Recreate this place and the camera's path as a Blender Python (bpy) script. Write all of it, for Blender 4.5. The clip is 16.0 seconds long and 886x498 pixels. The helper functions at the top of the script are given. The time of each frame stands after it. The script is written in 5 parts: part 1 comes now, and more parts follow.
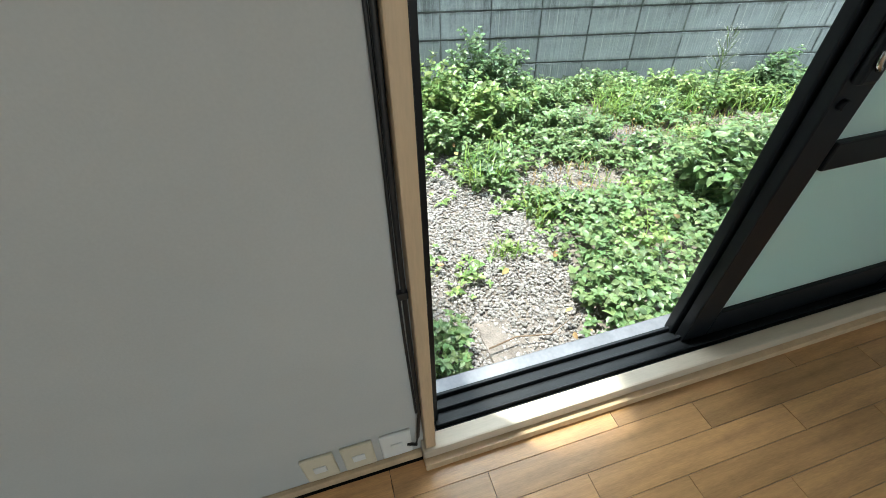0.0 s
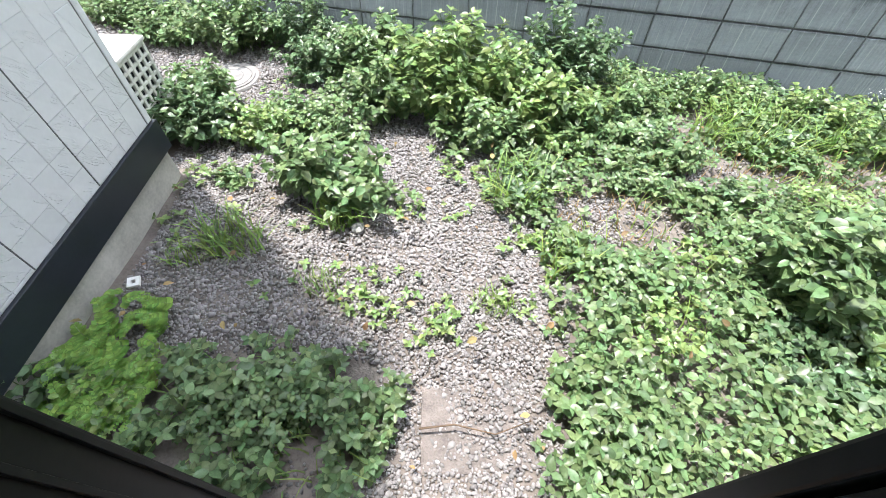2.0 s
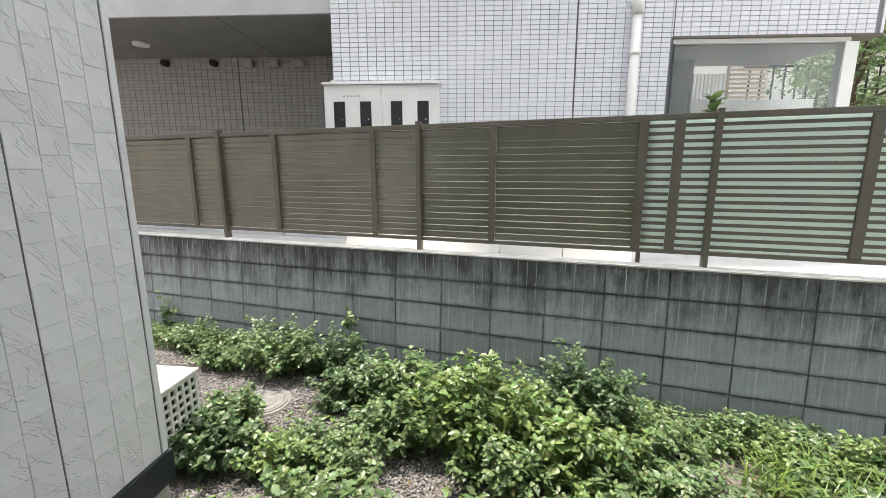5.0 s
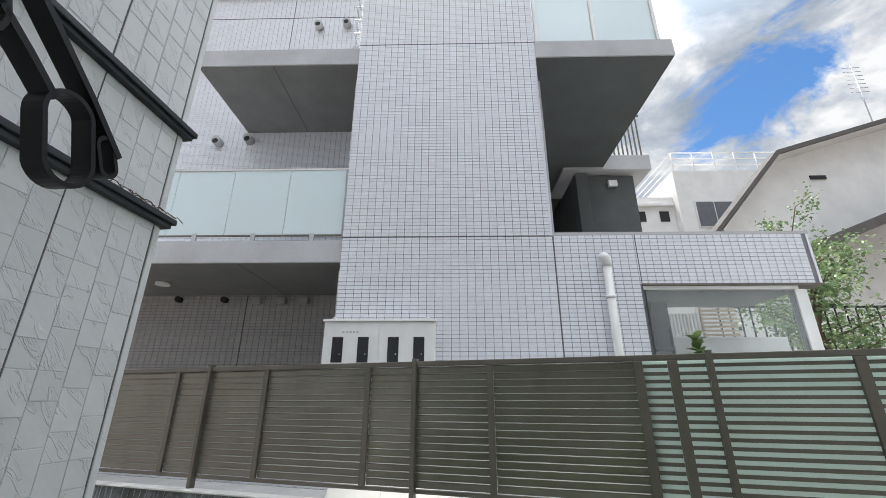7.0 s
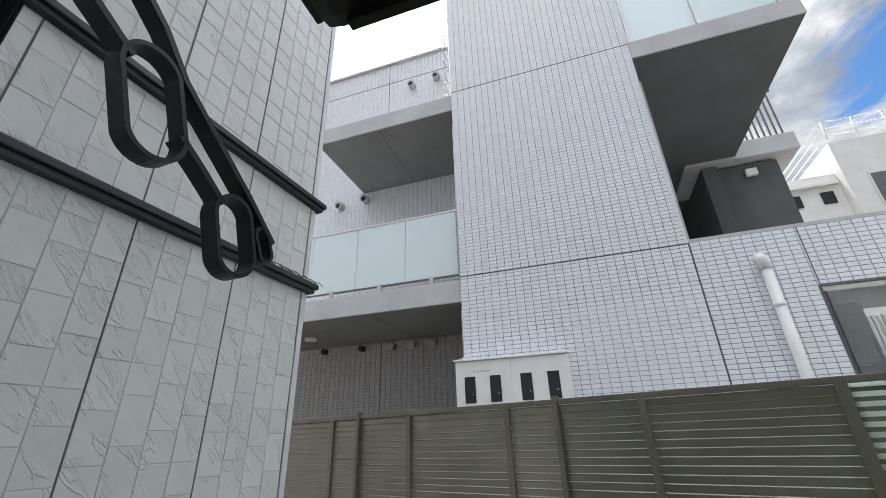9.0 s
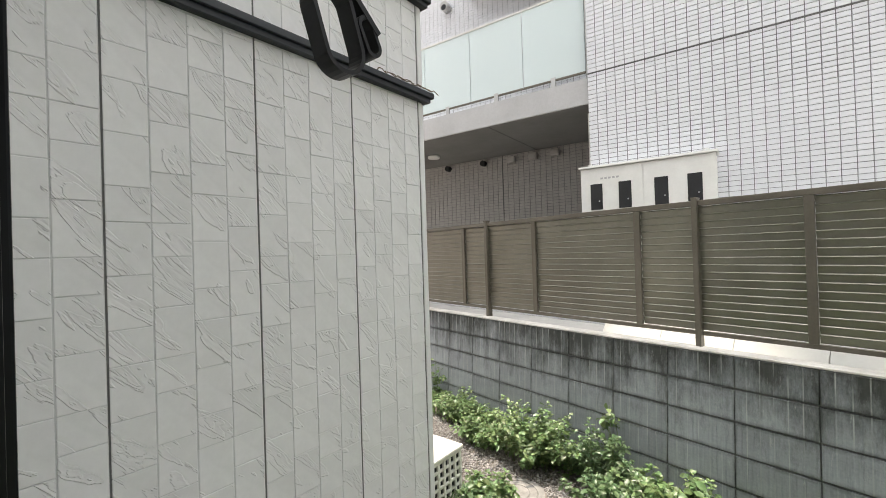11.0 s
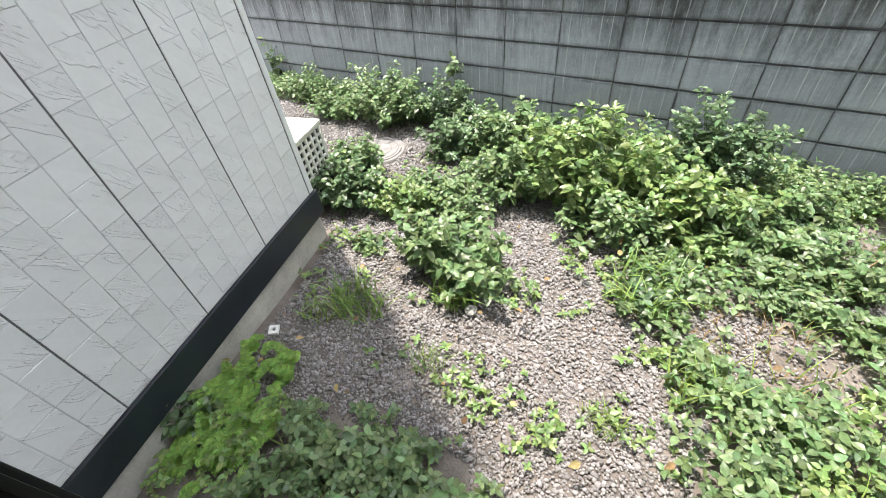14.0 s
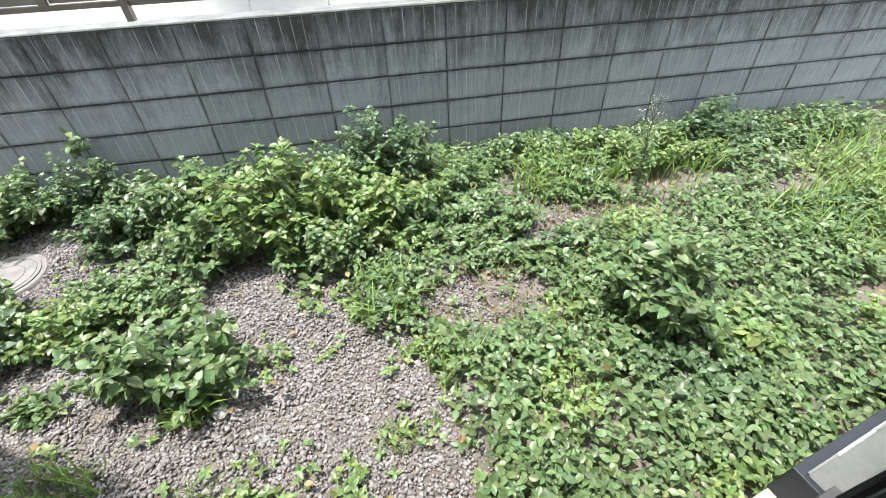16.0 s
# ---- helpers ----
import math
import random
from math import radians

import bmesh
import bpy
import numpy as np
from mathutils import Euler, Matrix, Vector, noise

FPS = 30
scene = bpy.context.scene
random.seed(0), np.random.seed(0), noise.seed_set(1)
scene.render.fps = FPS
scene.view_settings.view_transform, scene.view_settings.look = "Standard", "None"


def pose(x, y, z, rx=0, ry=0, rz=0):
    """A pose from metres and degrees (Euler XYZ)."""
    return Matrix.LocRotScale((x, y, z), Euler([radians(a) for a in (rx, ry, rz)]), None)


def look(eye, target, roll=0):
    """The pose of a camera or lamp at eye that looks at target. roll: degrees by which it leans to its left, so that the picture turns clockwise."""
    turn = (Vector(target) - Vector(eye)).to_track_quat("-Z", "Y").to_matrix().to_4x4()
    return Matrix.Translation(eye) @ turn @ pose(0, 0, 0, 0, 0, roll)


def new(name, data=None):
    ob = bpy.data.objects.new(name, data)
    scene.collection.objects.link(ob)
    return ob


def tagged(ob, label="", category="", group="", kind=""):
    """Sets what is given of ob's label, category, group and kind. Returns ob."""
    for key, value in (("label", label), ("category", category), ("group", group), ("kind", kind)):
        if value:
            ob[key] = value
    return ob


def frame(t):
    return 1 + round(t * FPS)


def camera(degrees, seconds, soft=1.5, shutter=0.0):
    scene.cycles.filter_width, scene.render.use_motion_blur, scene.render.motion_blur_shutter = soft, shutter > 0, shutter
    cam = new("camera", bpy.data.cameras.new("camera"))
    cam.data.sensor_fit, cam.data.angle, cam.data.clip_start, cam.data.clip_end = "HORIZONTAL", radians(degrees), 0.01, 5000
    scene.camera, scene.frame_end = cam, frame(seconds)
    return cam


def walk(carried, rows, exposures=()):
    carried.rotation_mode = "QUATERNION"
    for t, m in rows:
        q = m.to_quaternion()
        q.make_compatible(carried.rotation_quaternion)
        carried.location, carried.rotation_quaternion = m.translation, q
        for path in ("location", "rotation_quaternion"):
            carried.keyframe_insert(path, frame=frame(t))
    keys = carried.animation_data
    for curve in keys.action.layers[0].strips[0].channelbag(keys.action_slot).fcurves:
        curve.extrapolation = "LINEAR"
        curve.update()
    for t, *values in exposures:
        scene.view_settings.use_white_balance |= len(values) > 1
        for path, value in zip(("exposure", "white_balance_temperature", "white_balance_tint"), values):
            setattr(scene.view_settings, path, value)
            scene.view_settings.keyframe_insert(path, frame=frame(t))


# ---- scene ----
cam = camera(93.44, 16.0, soft=0.75)
PATH = (
    (0.0, look((-1.000, -3.591, 1.423), (-0.924, -2.115, 0.075), -1.17)),
    (0.5, look((-0.812, -3.475, 1.471), (-0.830, -1.953, 0.174), 1.10)),
    (1.0, look((-0.729, -3.320, 1.482), (-0.835, -1.869, 0.110), 2.97)),
    (1.5, look((-0.701, -3.156, 1.508), (-0.883, -1.838, 0.014), 2.77)),
    (2.0, look((-0.614, -3.036, 1.524), (-0.907, -1.826, -0.041), 0.90)),
    (2.5, look((-0.609, -2.961, 1.532), (-0.958, -1.777, -0.041), -0.05)),
    (3.0, look((-0.628, -2.950, 1.584), (-1.013, -1.680, 0.088), -0.13)),
    (3.5, look((-0.623, -2.932, 1.600), (-1.078, -1.494, 0.286), -0.22)),
    (4.0, look((-0.612, -2.940, 1.632), (-1.134, -1.308, 0.601), -0.00)),
    (4.5, look((-0.577, -2.971, 1.684), (-1.171, -1.200, 0.969), -0.51)),
    (5.0, look((-0.539, -2.966, 1.644), (-1.185, -1.110, 1.275), -0.17)),
    (5.2, look((-0.540, -2.968, 1.648), (-1.196, -1.094, 1.410), -0.11)),
    (7.3, look((-0.577, -3.017, 1.709), (-1.148, -1.268, 2.492), -0.15)),
    (7.5, look((-0.580, -3.025, 1.713), (-1.152, -1.300, 2.550), -0.30)),
    (8.0, look((-0.588, -3.036, 1.725), (-1.190, -1.365, 2.645), -0.65)),
    (8.5, look((-0.602, -3.015, 1.737), (-1.372, -1.405, 2.641), -1.25)),
    (9.0, look((-0.619, -2.999, 1.746), (-1.648, -1.501, 2.580), -1.87)),
    (9.2, look((-0.616, -2.991, 1.744), (-1.748, -1.550, 2.544), -2.08)),
    (11.3, look((-0.669, -2.957, 1.704), (-2.259, -1.757, 1.530), -3.22)),
    (11.5, look((-0.669, -2.958, 1.705), (-2.242, -1.766, 1.383), -3.46)),
    (12.0, look((-0.662, -2.937, 1.748), (-2.153, -1.789, 1.072), -4.84)),
    (12.5, look((-0.662, -2.931, 1.702), (-2.032, -1.811, 0.769), -6.05)),
    (13.0, look((-0.660, -2.922, 1.623), (-1.878, -1.796, 0.507), -6.15)),
    (13.5, look((-0.684, -2.926, 1.654), (-1.714, -1.794, 0.365), -7.63)),
    (14.0, look((-0.671, -2.924, 1.650), (-1.512, -1.750, 0.266), -7.53)),
    (14.5, look((-0.619, -2.912, 1.649), (-1.218, -1.661, 0.208), -5.74)),
    (15.0, look((-0.591, -2.875, 1.653), (-0.913, -1.542, 0.198), -3.35)),
    (15.5, look((-0.561, -2.825, 1.638), (-0.618, -1.430, 0.205), -3.11)),
    (16.0, look((-0.534, -2.807, 1.644), (-0.299, -1.363, 0.280), -2.13)),
)

EXPOSURES = ((0.0, 1.52, 6200, -1), (1.0, 1.38, 6350, 9), (2.0, 1.3, 6200, 12), (3.0, 1.18, 6250, 14), (4.0, 1.0, 6400, 14), (4.5, 0.88, 6500, 13), (5.0, 0.68, 6950, 11), (7.3, 0.24, 6500, 10), (9.2, 0.24, 6550, 10), (11.5, 0.95, 7450, 11), (13.0, 1.2, 6800, 12), (14.5, 1.1, 6600, 11), (15.5, 0.98, 6300, 9), (16.0, 0.9, 6450, 10))
walk(cam, PATH, EXPOSURES)

# ---- sky, sun ----
SUN_TO = Vector((-0.887 * math.cos(radians(74.5)), 0.461 * math.cos(radians(74.5)), math.sin(radians(74.5)))).normalized()
BLUE_TO = Vector((0.375, 0.765, 0.53)).normalized()
world = bpy.data.worlds.new("World")
scene.world = world
world.use_nodes = True
wn, wl = world.node_tree.nodes, world.node_tree.links
wn.clear()
sky = wn.new("ShaderNodeTexSky")
sky.sky_type = "NISHITA"
sky.sun_disc = False
sky.sun_elevation = radians(74.5)
sky.sun_rotation = math.atan2(SUN_TO.x, SUN_TO.y)
sky.air_density, sky.dust_density, sky.ozone_density = 1.0, 0.6, 2.0
wtc = wn.new("ShaderNodeTexCoord")


def world_node(kind, **kw):
    n = wn.new(kind)
    for k, val in kw.items():
        n.inputs[k.replace("_", " ")].default_value = val
    return n


def world_math(op, a, b):
    n = wn.new("ShaderNodeMath")
    n.operation = op
    for i, q in enumerate((a, b)):
        if isinstance(q, (int, float)):
            n.inputs[i].default_value = q
        else:
            wl.new(q, n.inputs[i])
    return n.outputs[0]


def world_dot(v):
    n = wn.new("ShaderNodeVectorMath")
    n.operation = "DOT_PRODUCT"
    n.inputs[1].default_value = v
    wl.new(wtc.outputs["Generated"], n.inputs[0])
    return n.outputs["Value"]


wmap = wn.new("ShaderNodeMapping")
wmap.inputs["Scale"].default_value = (1.0, 1.0, 1.7)
wmap.inputs["Location"].default_value = (0.37, 0.1, 0.25)
wl.new(wtc.outputs["Generated"], wmap.inputs["Vector"])
cn = world_node("ShaderNodeTexNoise", Scale=5.0, Detail=9.0, Roughness=0.62, Distortion=0.5)
wl.new(wmap.outputs[0], cn.inputs["Vector"])
# a slanting opening of blue between the clouds: distance along and across it
BLUE_ALONG = (Vector((0.4426, 0.6889, 0.574)) - Vector((0.2488, 0.8246, 0.508))).normalized()
BLUE_ACROSS = BLUE_ALONG.cross(BLUE_TO).normalized()
along = world_math("DIVIDE", world_dot(BLUE_ALONG), 0.2)
across = world_math("DIVIDE", world_dot(BLUE_ACROSS), 0.075)
far = world_math("SQRT", world_math("ADD", world_math("MULTIPLY", along, along), world_math("MULTIPLY", across, across)), 0.0)
behind = world_math("LESS_THAN", world_dot(BLUE_TO), 0.0)
cover = world_math("ADD", world_math("ADD", far, world_math("MULTIPLY", behind, 3.0)), world_math("MULTIPLY", world_math("SUBTRACT", cn.outputs["Fac"], 0.5), 5.0))
cr = wn.new("ShaderNodeValToRGB")
cr.color_ramp.elements[0].position, cr.color_ramp.elements[1].position = 0.45, 1.0
wl.new(cover, cr.inputs[0])
cn2 = world_node("ShaderNodeTexNoise", Scale=5.2, Detail=9.0, Roughness=0.6, Distortion=0.3)
wl.new(wmap.outputs[0], cn2.inputs["Vector"])
cr2 = wn.new("ShaderNodeValToRGB")
cr2.color_ramp.elements[0].position, cr2.color_ramp.elements[1].position = 0.36, 0.62
cr2.color_ramp.elements[0].color = (3.3, 3.9, 4.7, 1)
cr2.color_ramp.elements[1].color = (9.2, 9.3, 9.4, 1)
mid = cr2.color_ramp.elements.new(0.5)
mid.color = (5.2, 5.7, 6.4, 1)
wl.new(cn2.outputs["Fac"], cr2.inputs[0])
wmix = wn.new("ShaderNodeMix")
wmix.data_type = "RGBA"
wl.new(cr.outputs[0], wmix.inputs[0])
wclear = world_node("ShaderNodeHueSaturation", Saturation=1.25, Value=1.15)
wl.new(sky.outputs[0], wclear.inputs["Color"])
wl.new(wclear.outputs[0], wmix.inputs[6])
bg = wn.new("ShaderNodeBackground")
bg.inputs["Strength"].default_value = 0.143
# brighter towards the zenith, as under broken cloud
wsep = wn.new("ShaderNodeSeparateXYZ")
wl.new(wtc.outputs["Generated"], wsep.inputs[0])
wrange = wn.new("ShaderNodeMapRange")
wrange.inputs["From Min"].default_value, wrange.inputs["From Max"].default_value = 0.62, 1.0
wrange.inputs["To Min"].default_value, wrange.inputs["To Max"].default_value = 0.62, 4.4
wl.new(wsep.outputs["Z"], wrange.inputs[0])
wmul = wn.new("ShaderNodeMix")
wmul.data_type, wmul.blend_type = "RGBA", "MULTIPLY"
wmul.inputs[0].default_value = 1.0
wl.new(cr2.outputs[0], wmul.inputs[6])
wl.new(wrange.outputs[0], wmul.inputs[7])
wl.new(wmul.outputs[2], wmix.inputs[7])
wl.new(wmix.outputs[2], bg.inputs[0])
wo = wn.new("ShaderNodeOutputWorld")
wl.new(bg.outputs[0], wo.inputs[0])
sun = new("sun", bpy.data.lights.new("sun", "SUN"))
sun.data.energy, sun.data.angle, sun.data.color = 4.15, radians(1.8), (1.0, 0.95, 0.86)
sun.matrix_world = look(SUN_TO * 30, (0, 0, 0))
# fill lamp added to brighten the room, set in an unseen rear opening
room_light = new("room_fill_light", bpy.data.lights.new("room_fill_light", "AREA"))
room_light.data.shape, room_light.data.size, room_light.data.size_y = "RECTANGLE", 2.4, 1.7
room_light.data.energy, room_light.data.color = 3.4, (0.9, 0.96, 1.0)
room_light.matrix_world = pose(-2.398, -1.705, 0, 0, 0, 13.27) @ look((1.2, -5.04, 1.55), (0.9, -1.7, 1.3))


# ---- materials ----
def nd(nt, kind, **kw):
    n = nt.nodes.new(kind)
    for k, val in kw.items():
        n.inputs[k.replace("_", " ")].default_value = val
    return n


def mat(name, base, rough=0.6, var=0.15, scale=6.0, fine=60.0, bump=0.15, metal=0.0, hue=0.0, island=0.0, spec=0.5, dist=0.004, objvar=0.0, stretch=(1, 1, 1)):
    m = bpy.data.materials.new(name)
    m.use_nodes = True
    nt = m.node_tree
    b = nt.nodes["Principled BSDF"]
    b.inputs["Roughness"].default_value, b.inputs["Metallic"].default_value = rough, metal
    b.inputs["Specular IOR Level"].default_value = spec
    tc = nt.nodes.new("ShaderNodeTexCoord")
    mp = nt.nodes.new("ShaderNodeMapping")
    mp.inputs["Scale"].default_value = stretch
    nt.links.new(tc.outputs["Object"], mp.inputs["Vector"])
    n1 = nd(nt, "ShaderNodeTexNoise", Scale=scale, Detail=5.0, Roughness=0.6)
    n2 = nd(nt, "ShaderNodeTexNoise", Scale=fine, Detail=3.0)
    for n in (n1, n2):
        nt.links.new(mp.outputs[0], n.inputs["Vector"])
    add = nt.nodes.new("ShaderNodeMath")
    add.operation = "MULTIPLY_ADD"
    add.inputs[1].default_value = 0.35
    nt.links.new(n2.outputs["Fac"], add.inputs[0])
    nt.links.new(n1.outputs["Fac"], add.inputs[2])
    mr = nd(nt, "ShaderNodeMapRange")
    mr.inputs["From Min"].default_value, mr.inputs["From Max"].default_value = 0.45, 0.9
    mr.inputs["To Min"].default_value, mr.inputs["To Max"].default_value = 1 - var, 1 + var
    nt.links.new(add.outputs[0], mr.inputs[0])
    src = mr.outputs[0]
    rnd = None
    if island or objvar:
        if island:
            g = nt.nodes.new("ShaderNodeNewGeometry")
            rnd = g.outputs["Random Per Island"]
        else:
            g = nt.nodes.new("ShaderNodeObjectInfo")
            rnd = g.outputs["Random"]
        amt = island or objvar
        r2 = nd(nt, "ShaderNodeMapRange")
        r2.inputs["To Min"].default_value, r2.inputs["To Max"].default_value = 1 - amt, 1 + amt
        nt.links.new(rnd, r2.inputs[0])
        mul = nt.nodes.new("ShaderNodeMath")
        mul.operation = "MULTIPLY"
        nt.links.new(src, mul.inputs[0])
        nt.links.new(r2.outputs[0], mul.inputs[1])
        src = mul.outputs[0]
    hs = nd(nt, "ShaderNodeHueSaturation", Color=(*base, 1))
    nt.links.new(src, hs.inputs["Value"])
    if hue and rnd is not None:
        r3 = nd(nt, "ShaderNodeMapRange")
        r3.inputs["To Min"].default_value, r3.inputs["To Max"].default_value = 0.5 - hue, 0.5 + hue
        wh = nt.nodes.new("ShaderNodeTexWhiteNoise")
        wh.noise_dimensions = "1D"
        nt.links.new(rnd, wh.inputs["W"])
        nt.links.new(wh.outputs["Value"], r3.inputs[0])
        nt.links.new(r3.outputs[0], hs.inputs["Hue"])
    nt.links.new(hs.outputs[0], b.inputs["Base Color"])
    if bump:
        bp = nd(nt, "ShaderNodeBump", Strength=bump, Distance=dist)
        nt.links.new(add.outputs[0], bp.inputs["Height"])
        nt.links.new(bp.outputs[0], b.inputs["Normal"])
    return m


def bsdf(m):
    return m.node_tree.nodes["Principled BSDF"]


def leafy(name, base, hue=0.03, island=0.42, rough=0.36, trans=0.36, var=0.25):
    """Leaf: glossy top, some light through it."""
    m = mat(name, base, rough, var, 40, 200, 0.2, hue=hue, island=island, spec=0.5)
    nt = m.node_tree
    b = bsdf(m)
    tr = nt.nodes.new("ShaderNodeBsdfTranslucent")
    hs = [n for n in nt.nodes if n.bl_idname == "ShaderNodeHueSaturation"][0]
    br = nd(nt, "ShaderNodeBrightContrast", Bright=0.012)
    nt.links.new(hs.outputs[0], br.inputs[0])
    nt.links.new(br.outputs[0], tr.inputs["Color"])
    mx = nt.nodes.new("ShaderNodeMixShader")
    mx.inputs[0].default_value = trans
    nt.links.new(b.outputs[0], mx.inputs[1])
    nt.links.new(tr.outputs[0], mx.inputs[2])
    nt.links.new(mx.outputs[0], nt.nodes["Material Output"].inputs["Surface"])
    return m


def glassy(name, base, rough=0.0, alpha=0.25):
    """Pane: part clear, part mirror-like, or frosted when rough."""
    m = bpy.data.materials.new(name)
    m.use_nodes = True
    nt = m.node_tree
    b = bsdf(m)
    b.inputs["Base Color"].default_value = (*base, 1)
    b.inputs["Roughness"].default_value = rough
    b.inputs["Transmission Weight"].default_value = 1 - alpha
    b.inputs["IOR"].default_value = 1.45
    n = nd(nt, "ShaderNodeTexNoise", Scale=14.0, Detail=3.0)
    bp = nd(nt, "ShaderNodeBump", Strength=0.03, Distance=0.01)
    nt.links.new(n.outputs["Fac"], bp.inputs["Height"])
    nt.links.new(bp.outputs[0], b.inputs["Normal"])
    return m


M = {}
M["gravel"] = mat("gravel_stone", (0.235, 0.219, 0.213), 0.8, 0.25, 30, 220, 0.2, island=0.36, hue=0.03)
M["soil"] = mat("soil_ground", (0.158, 0.134, 0.118), 0.95, 0.4, 5, 90, 0.8, dist=0.012)
M["leaf"] = leafy("leaf_green", (0.152, 0.228, 0.096))
M["leaf_dark"] = leafy("leaf_dark_green", (0.112, 0.18, 0.084), 0.025, 0.4)
M["leaf_light"] = leafy("leaf_light_green", (0.184, 0.268, 0.09), 0.03, 0.4)
M["grass"] = leafy("grass_green", (0.215, 0.325, 0.085), 0.03, 0.35)
M["fern"] = leafy("fern_yellow_green", (0.21, 0.36, 0.075), 0.02, 0.3)
M["dry"] = leafy("dry_leaf", (0.34, 0.24, 0.11), 0.03, 0.4, 0.7)
M["stem"] = mat("stem_green", (0.12, 0.17, 0.06), 0.6, 0.2, 20, 90, 0.1)
M["mortar"] = mat("mortar_grey", (0.16, 0.165, 0.165), 0.95, 0.25, 8, 90, 0.3)
M["concrete"] = mat("concrete_grey", (0.33, 0.32, 0.295), 0.9, 0.25, 4, 70, 0.35)
M["cap"] = mat("concrete_cap", (0.62, 0.60, 0.57), 0.9, 0.25, 6, 60, 0.3)
M["black"] = mat("black_metal", (0.009, 0.0095, 0.011), 0.42, 0.2, 9, 120, 0.05, 0.0, spec=0.3)
M["trim"] = mat("dark_trim", (0.019, 0.024, 0.032), 0.42, 0.2, 6, 80, 0.08)
M["sash"] = mat("sash_dark_aluminium", (0.008, 0.0095, 0.012), 0.38, 0.25, 8, 110, 0.06, 0.0, spec=0.22)
M["sill"] = mat("aluminium_track", (0.16, 0.16, 0.175), 0.4, 0.2, 10, 90, 0.06, 0.6)
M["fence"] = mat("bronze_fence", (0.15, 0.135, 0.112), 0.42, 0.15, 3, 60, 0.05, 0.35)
# louvre copy of the fence bronze, lightened for the sunlight it reflects
M["fence_lit"] = mat("bronze_louvre_lit", (0.238, 0.23, 0.202), 0.33, 0.12, 3, 60, 0.04, 0.55)
M["btile"] = mat("glazed_tile", (0.735, 0.745, 0.785), 0.3, 0.05, 10, 120, 0.05, island=0.025, spec=0.5)
M["btile_p"] = mat("glazed_tile_piece", (0.735, 0.745, 0.785), 0.3, 0.05, 10, 120, 0.05, objvar=0.025)
M["bjoint"] = mat("tile_joint", (0.2, 0.2, 0.215), 0.9, 0.2, 8, 80, 0.2)
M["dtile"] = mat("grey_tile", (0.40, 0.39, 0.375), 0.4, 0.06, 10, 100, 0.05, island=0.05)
M["bconc"] = mat("building_concrete", (0.48, 0.48, 0.49), 0.85, 0.12, 2, 50, 0.15)
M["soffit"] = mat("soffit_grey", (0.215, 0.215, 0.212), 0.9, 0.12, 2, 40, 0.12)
# shaded copy of the soffit grey, shade put into the colour
M["soffit_shaded"] = mat("soffit_shaded_grey", (0.105, 0.112, 0.112), 0.9, 0.12, 2, 40, 0.12)
M["paving"] = mat("pale_paving", (0.42, 0.405, 0.39), 0.9, 0.2, 3, 60, 0.2)
M["dirt"] = mat("trodden_dirt", (0.165, 0.142, 0.13), 0.95, 0.4, 12, 130, 0.9, dist=0.014)
M["white"] = mat("white_paint", (0.78, 0.78, 0.76), 0.5, 0.05, 5, 60, 0.05)
M["white_wall"] = mat("white_render", (0.74, 0.73, 0.71), 0.9, 0.08, 1.5, 40, 0.2)
M["pvc"] = mat("white_pipe", (0.72, 0.71, 0.69), 0.4, 0.06, 6, 60, 0.03)
M["ac"] = mat("ac_cream_plastic", (0.70, 0.685, 0.63), 0.5, 0.08, 6, 60, 0.05)
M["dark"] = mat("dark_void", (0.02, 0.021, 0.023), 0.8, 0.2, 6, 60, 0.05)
M["green_sheet"] = leafy("pale_green_sheet", (0.74, 0.83, 0.79), 0.0, 0.0, 0.5, 0.6, 0.03)
M["wood"] = mat("tan_wood_casing", (0.6, 0.45, 0.29), 0.5, 0.14, 3, 60, 0.12, stretch=(6, 6, 0.6))
M["sillwood"] = mat("pale_sill", (0.58, 0.50, 0.40), 0.5, 0.12, 3, 50, 0.08, stretch=(0.6, 6, 6))
M["plank"] = mat("floor_plank", (0.50, 0.285, 0.125), 0.3, 0.3, 4, 50, 0.08, objvar=0.2, stretch=(1, 9, 9))
M["wallpaper"] = mat("wallpaper", (0.535, 0.54, 0.525), 0.9, 0.06, 2, 240, 0.3, dist=0.002)
M["plastic"] = mat("outlet_plastic", (0.68, 0.62, 0.48), 0.4, 0.05, 8, 60, 0.03)
M["rubber"] = mat("black_cable", (0.015, 0.015, 0.016), 0.5, 0.2, 12, 90, 0.05)
M["chrome"] = mat("chrome", (0.6, 0.6, 0.62), 0.2, 0.1, 12, 90, 0.03, 1.0)
M["bark"] = mat("bark", (0.13, 0.09, 0.06), 0.9, 0.3, 8, 60, 0.6)
M["roof"] = mat("roof_dark", (0.10, 0.09, 0.085), 0.7, 0.2, 3, 40, 0.2)
M["foundation"] = mat("foundation_concrete", (0.5, 0.475, 0.43), 0.9, 0.3, 5, 70, 0.35)
M["manhole"] = mat("manhole_concrete", (0.2, 0.19, 0.182), 0.85, 0.25, 14, 90, 0.35)
M["siding"] = mat("siding_tile", (0.758, 0.76, 0.772), 0.5, 0.06, 3, 60, 0.12, objvar=0.035)
M["groove"] = mat("siding_groove", (0.63, 0.64, 0.65), 0.8, 0.15, 5, 60, 0.15)
M["seam"] = mat("seam_dark", (0.12, 0.12, 0.12), 0.7, 0.2, 6, 60, 0.1)
M["frost"] = glassy("frosted_glass", (0.75, 0.92, 0.88), 0.6, 0.45)
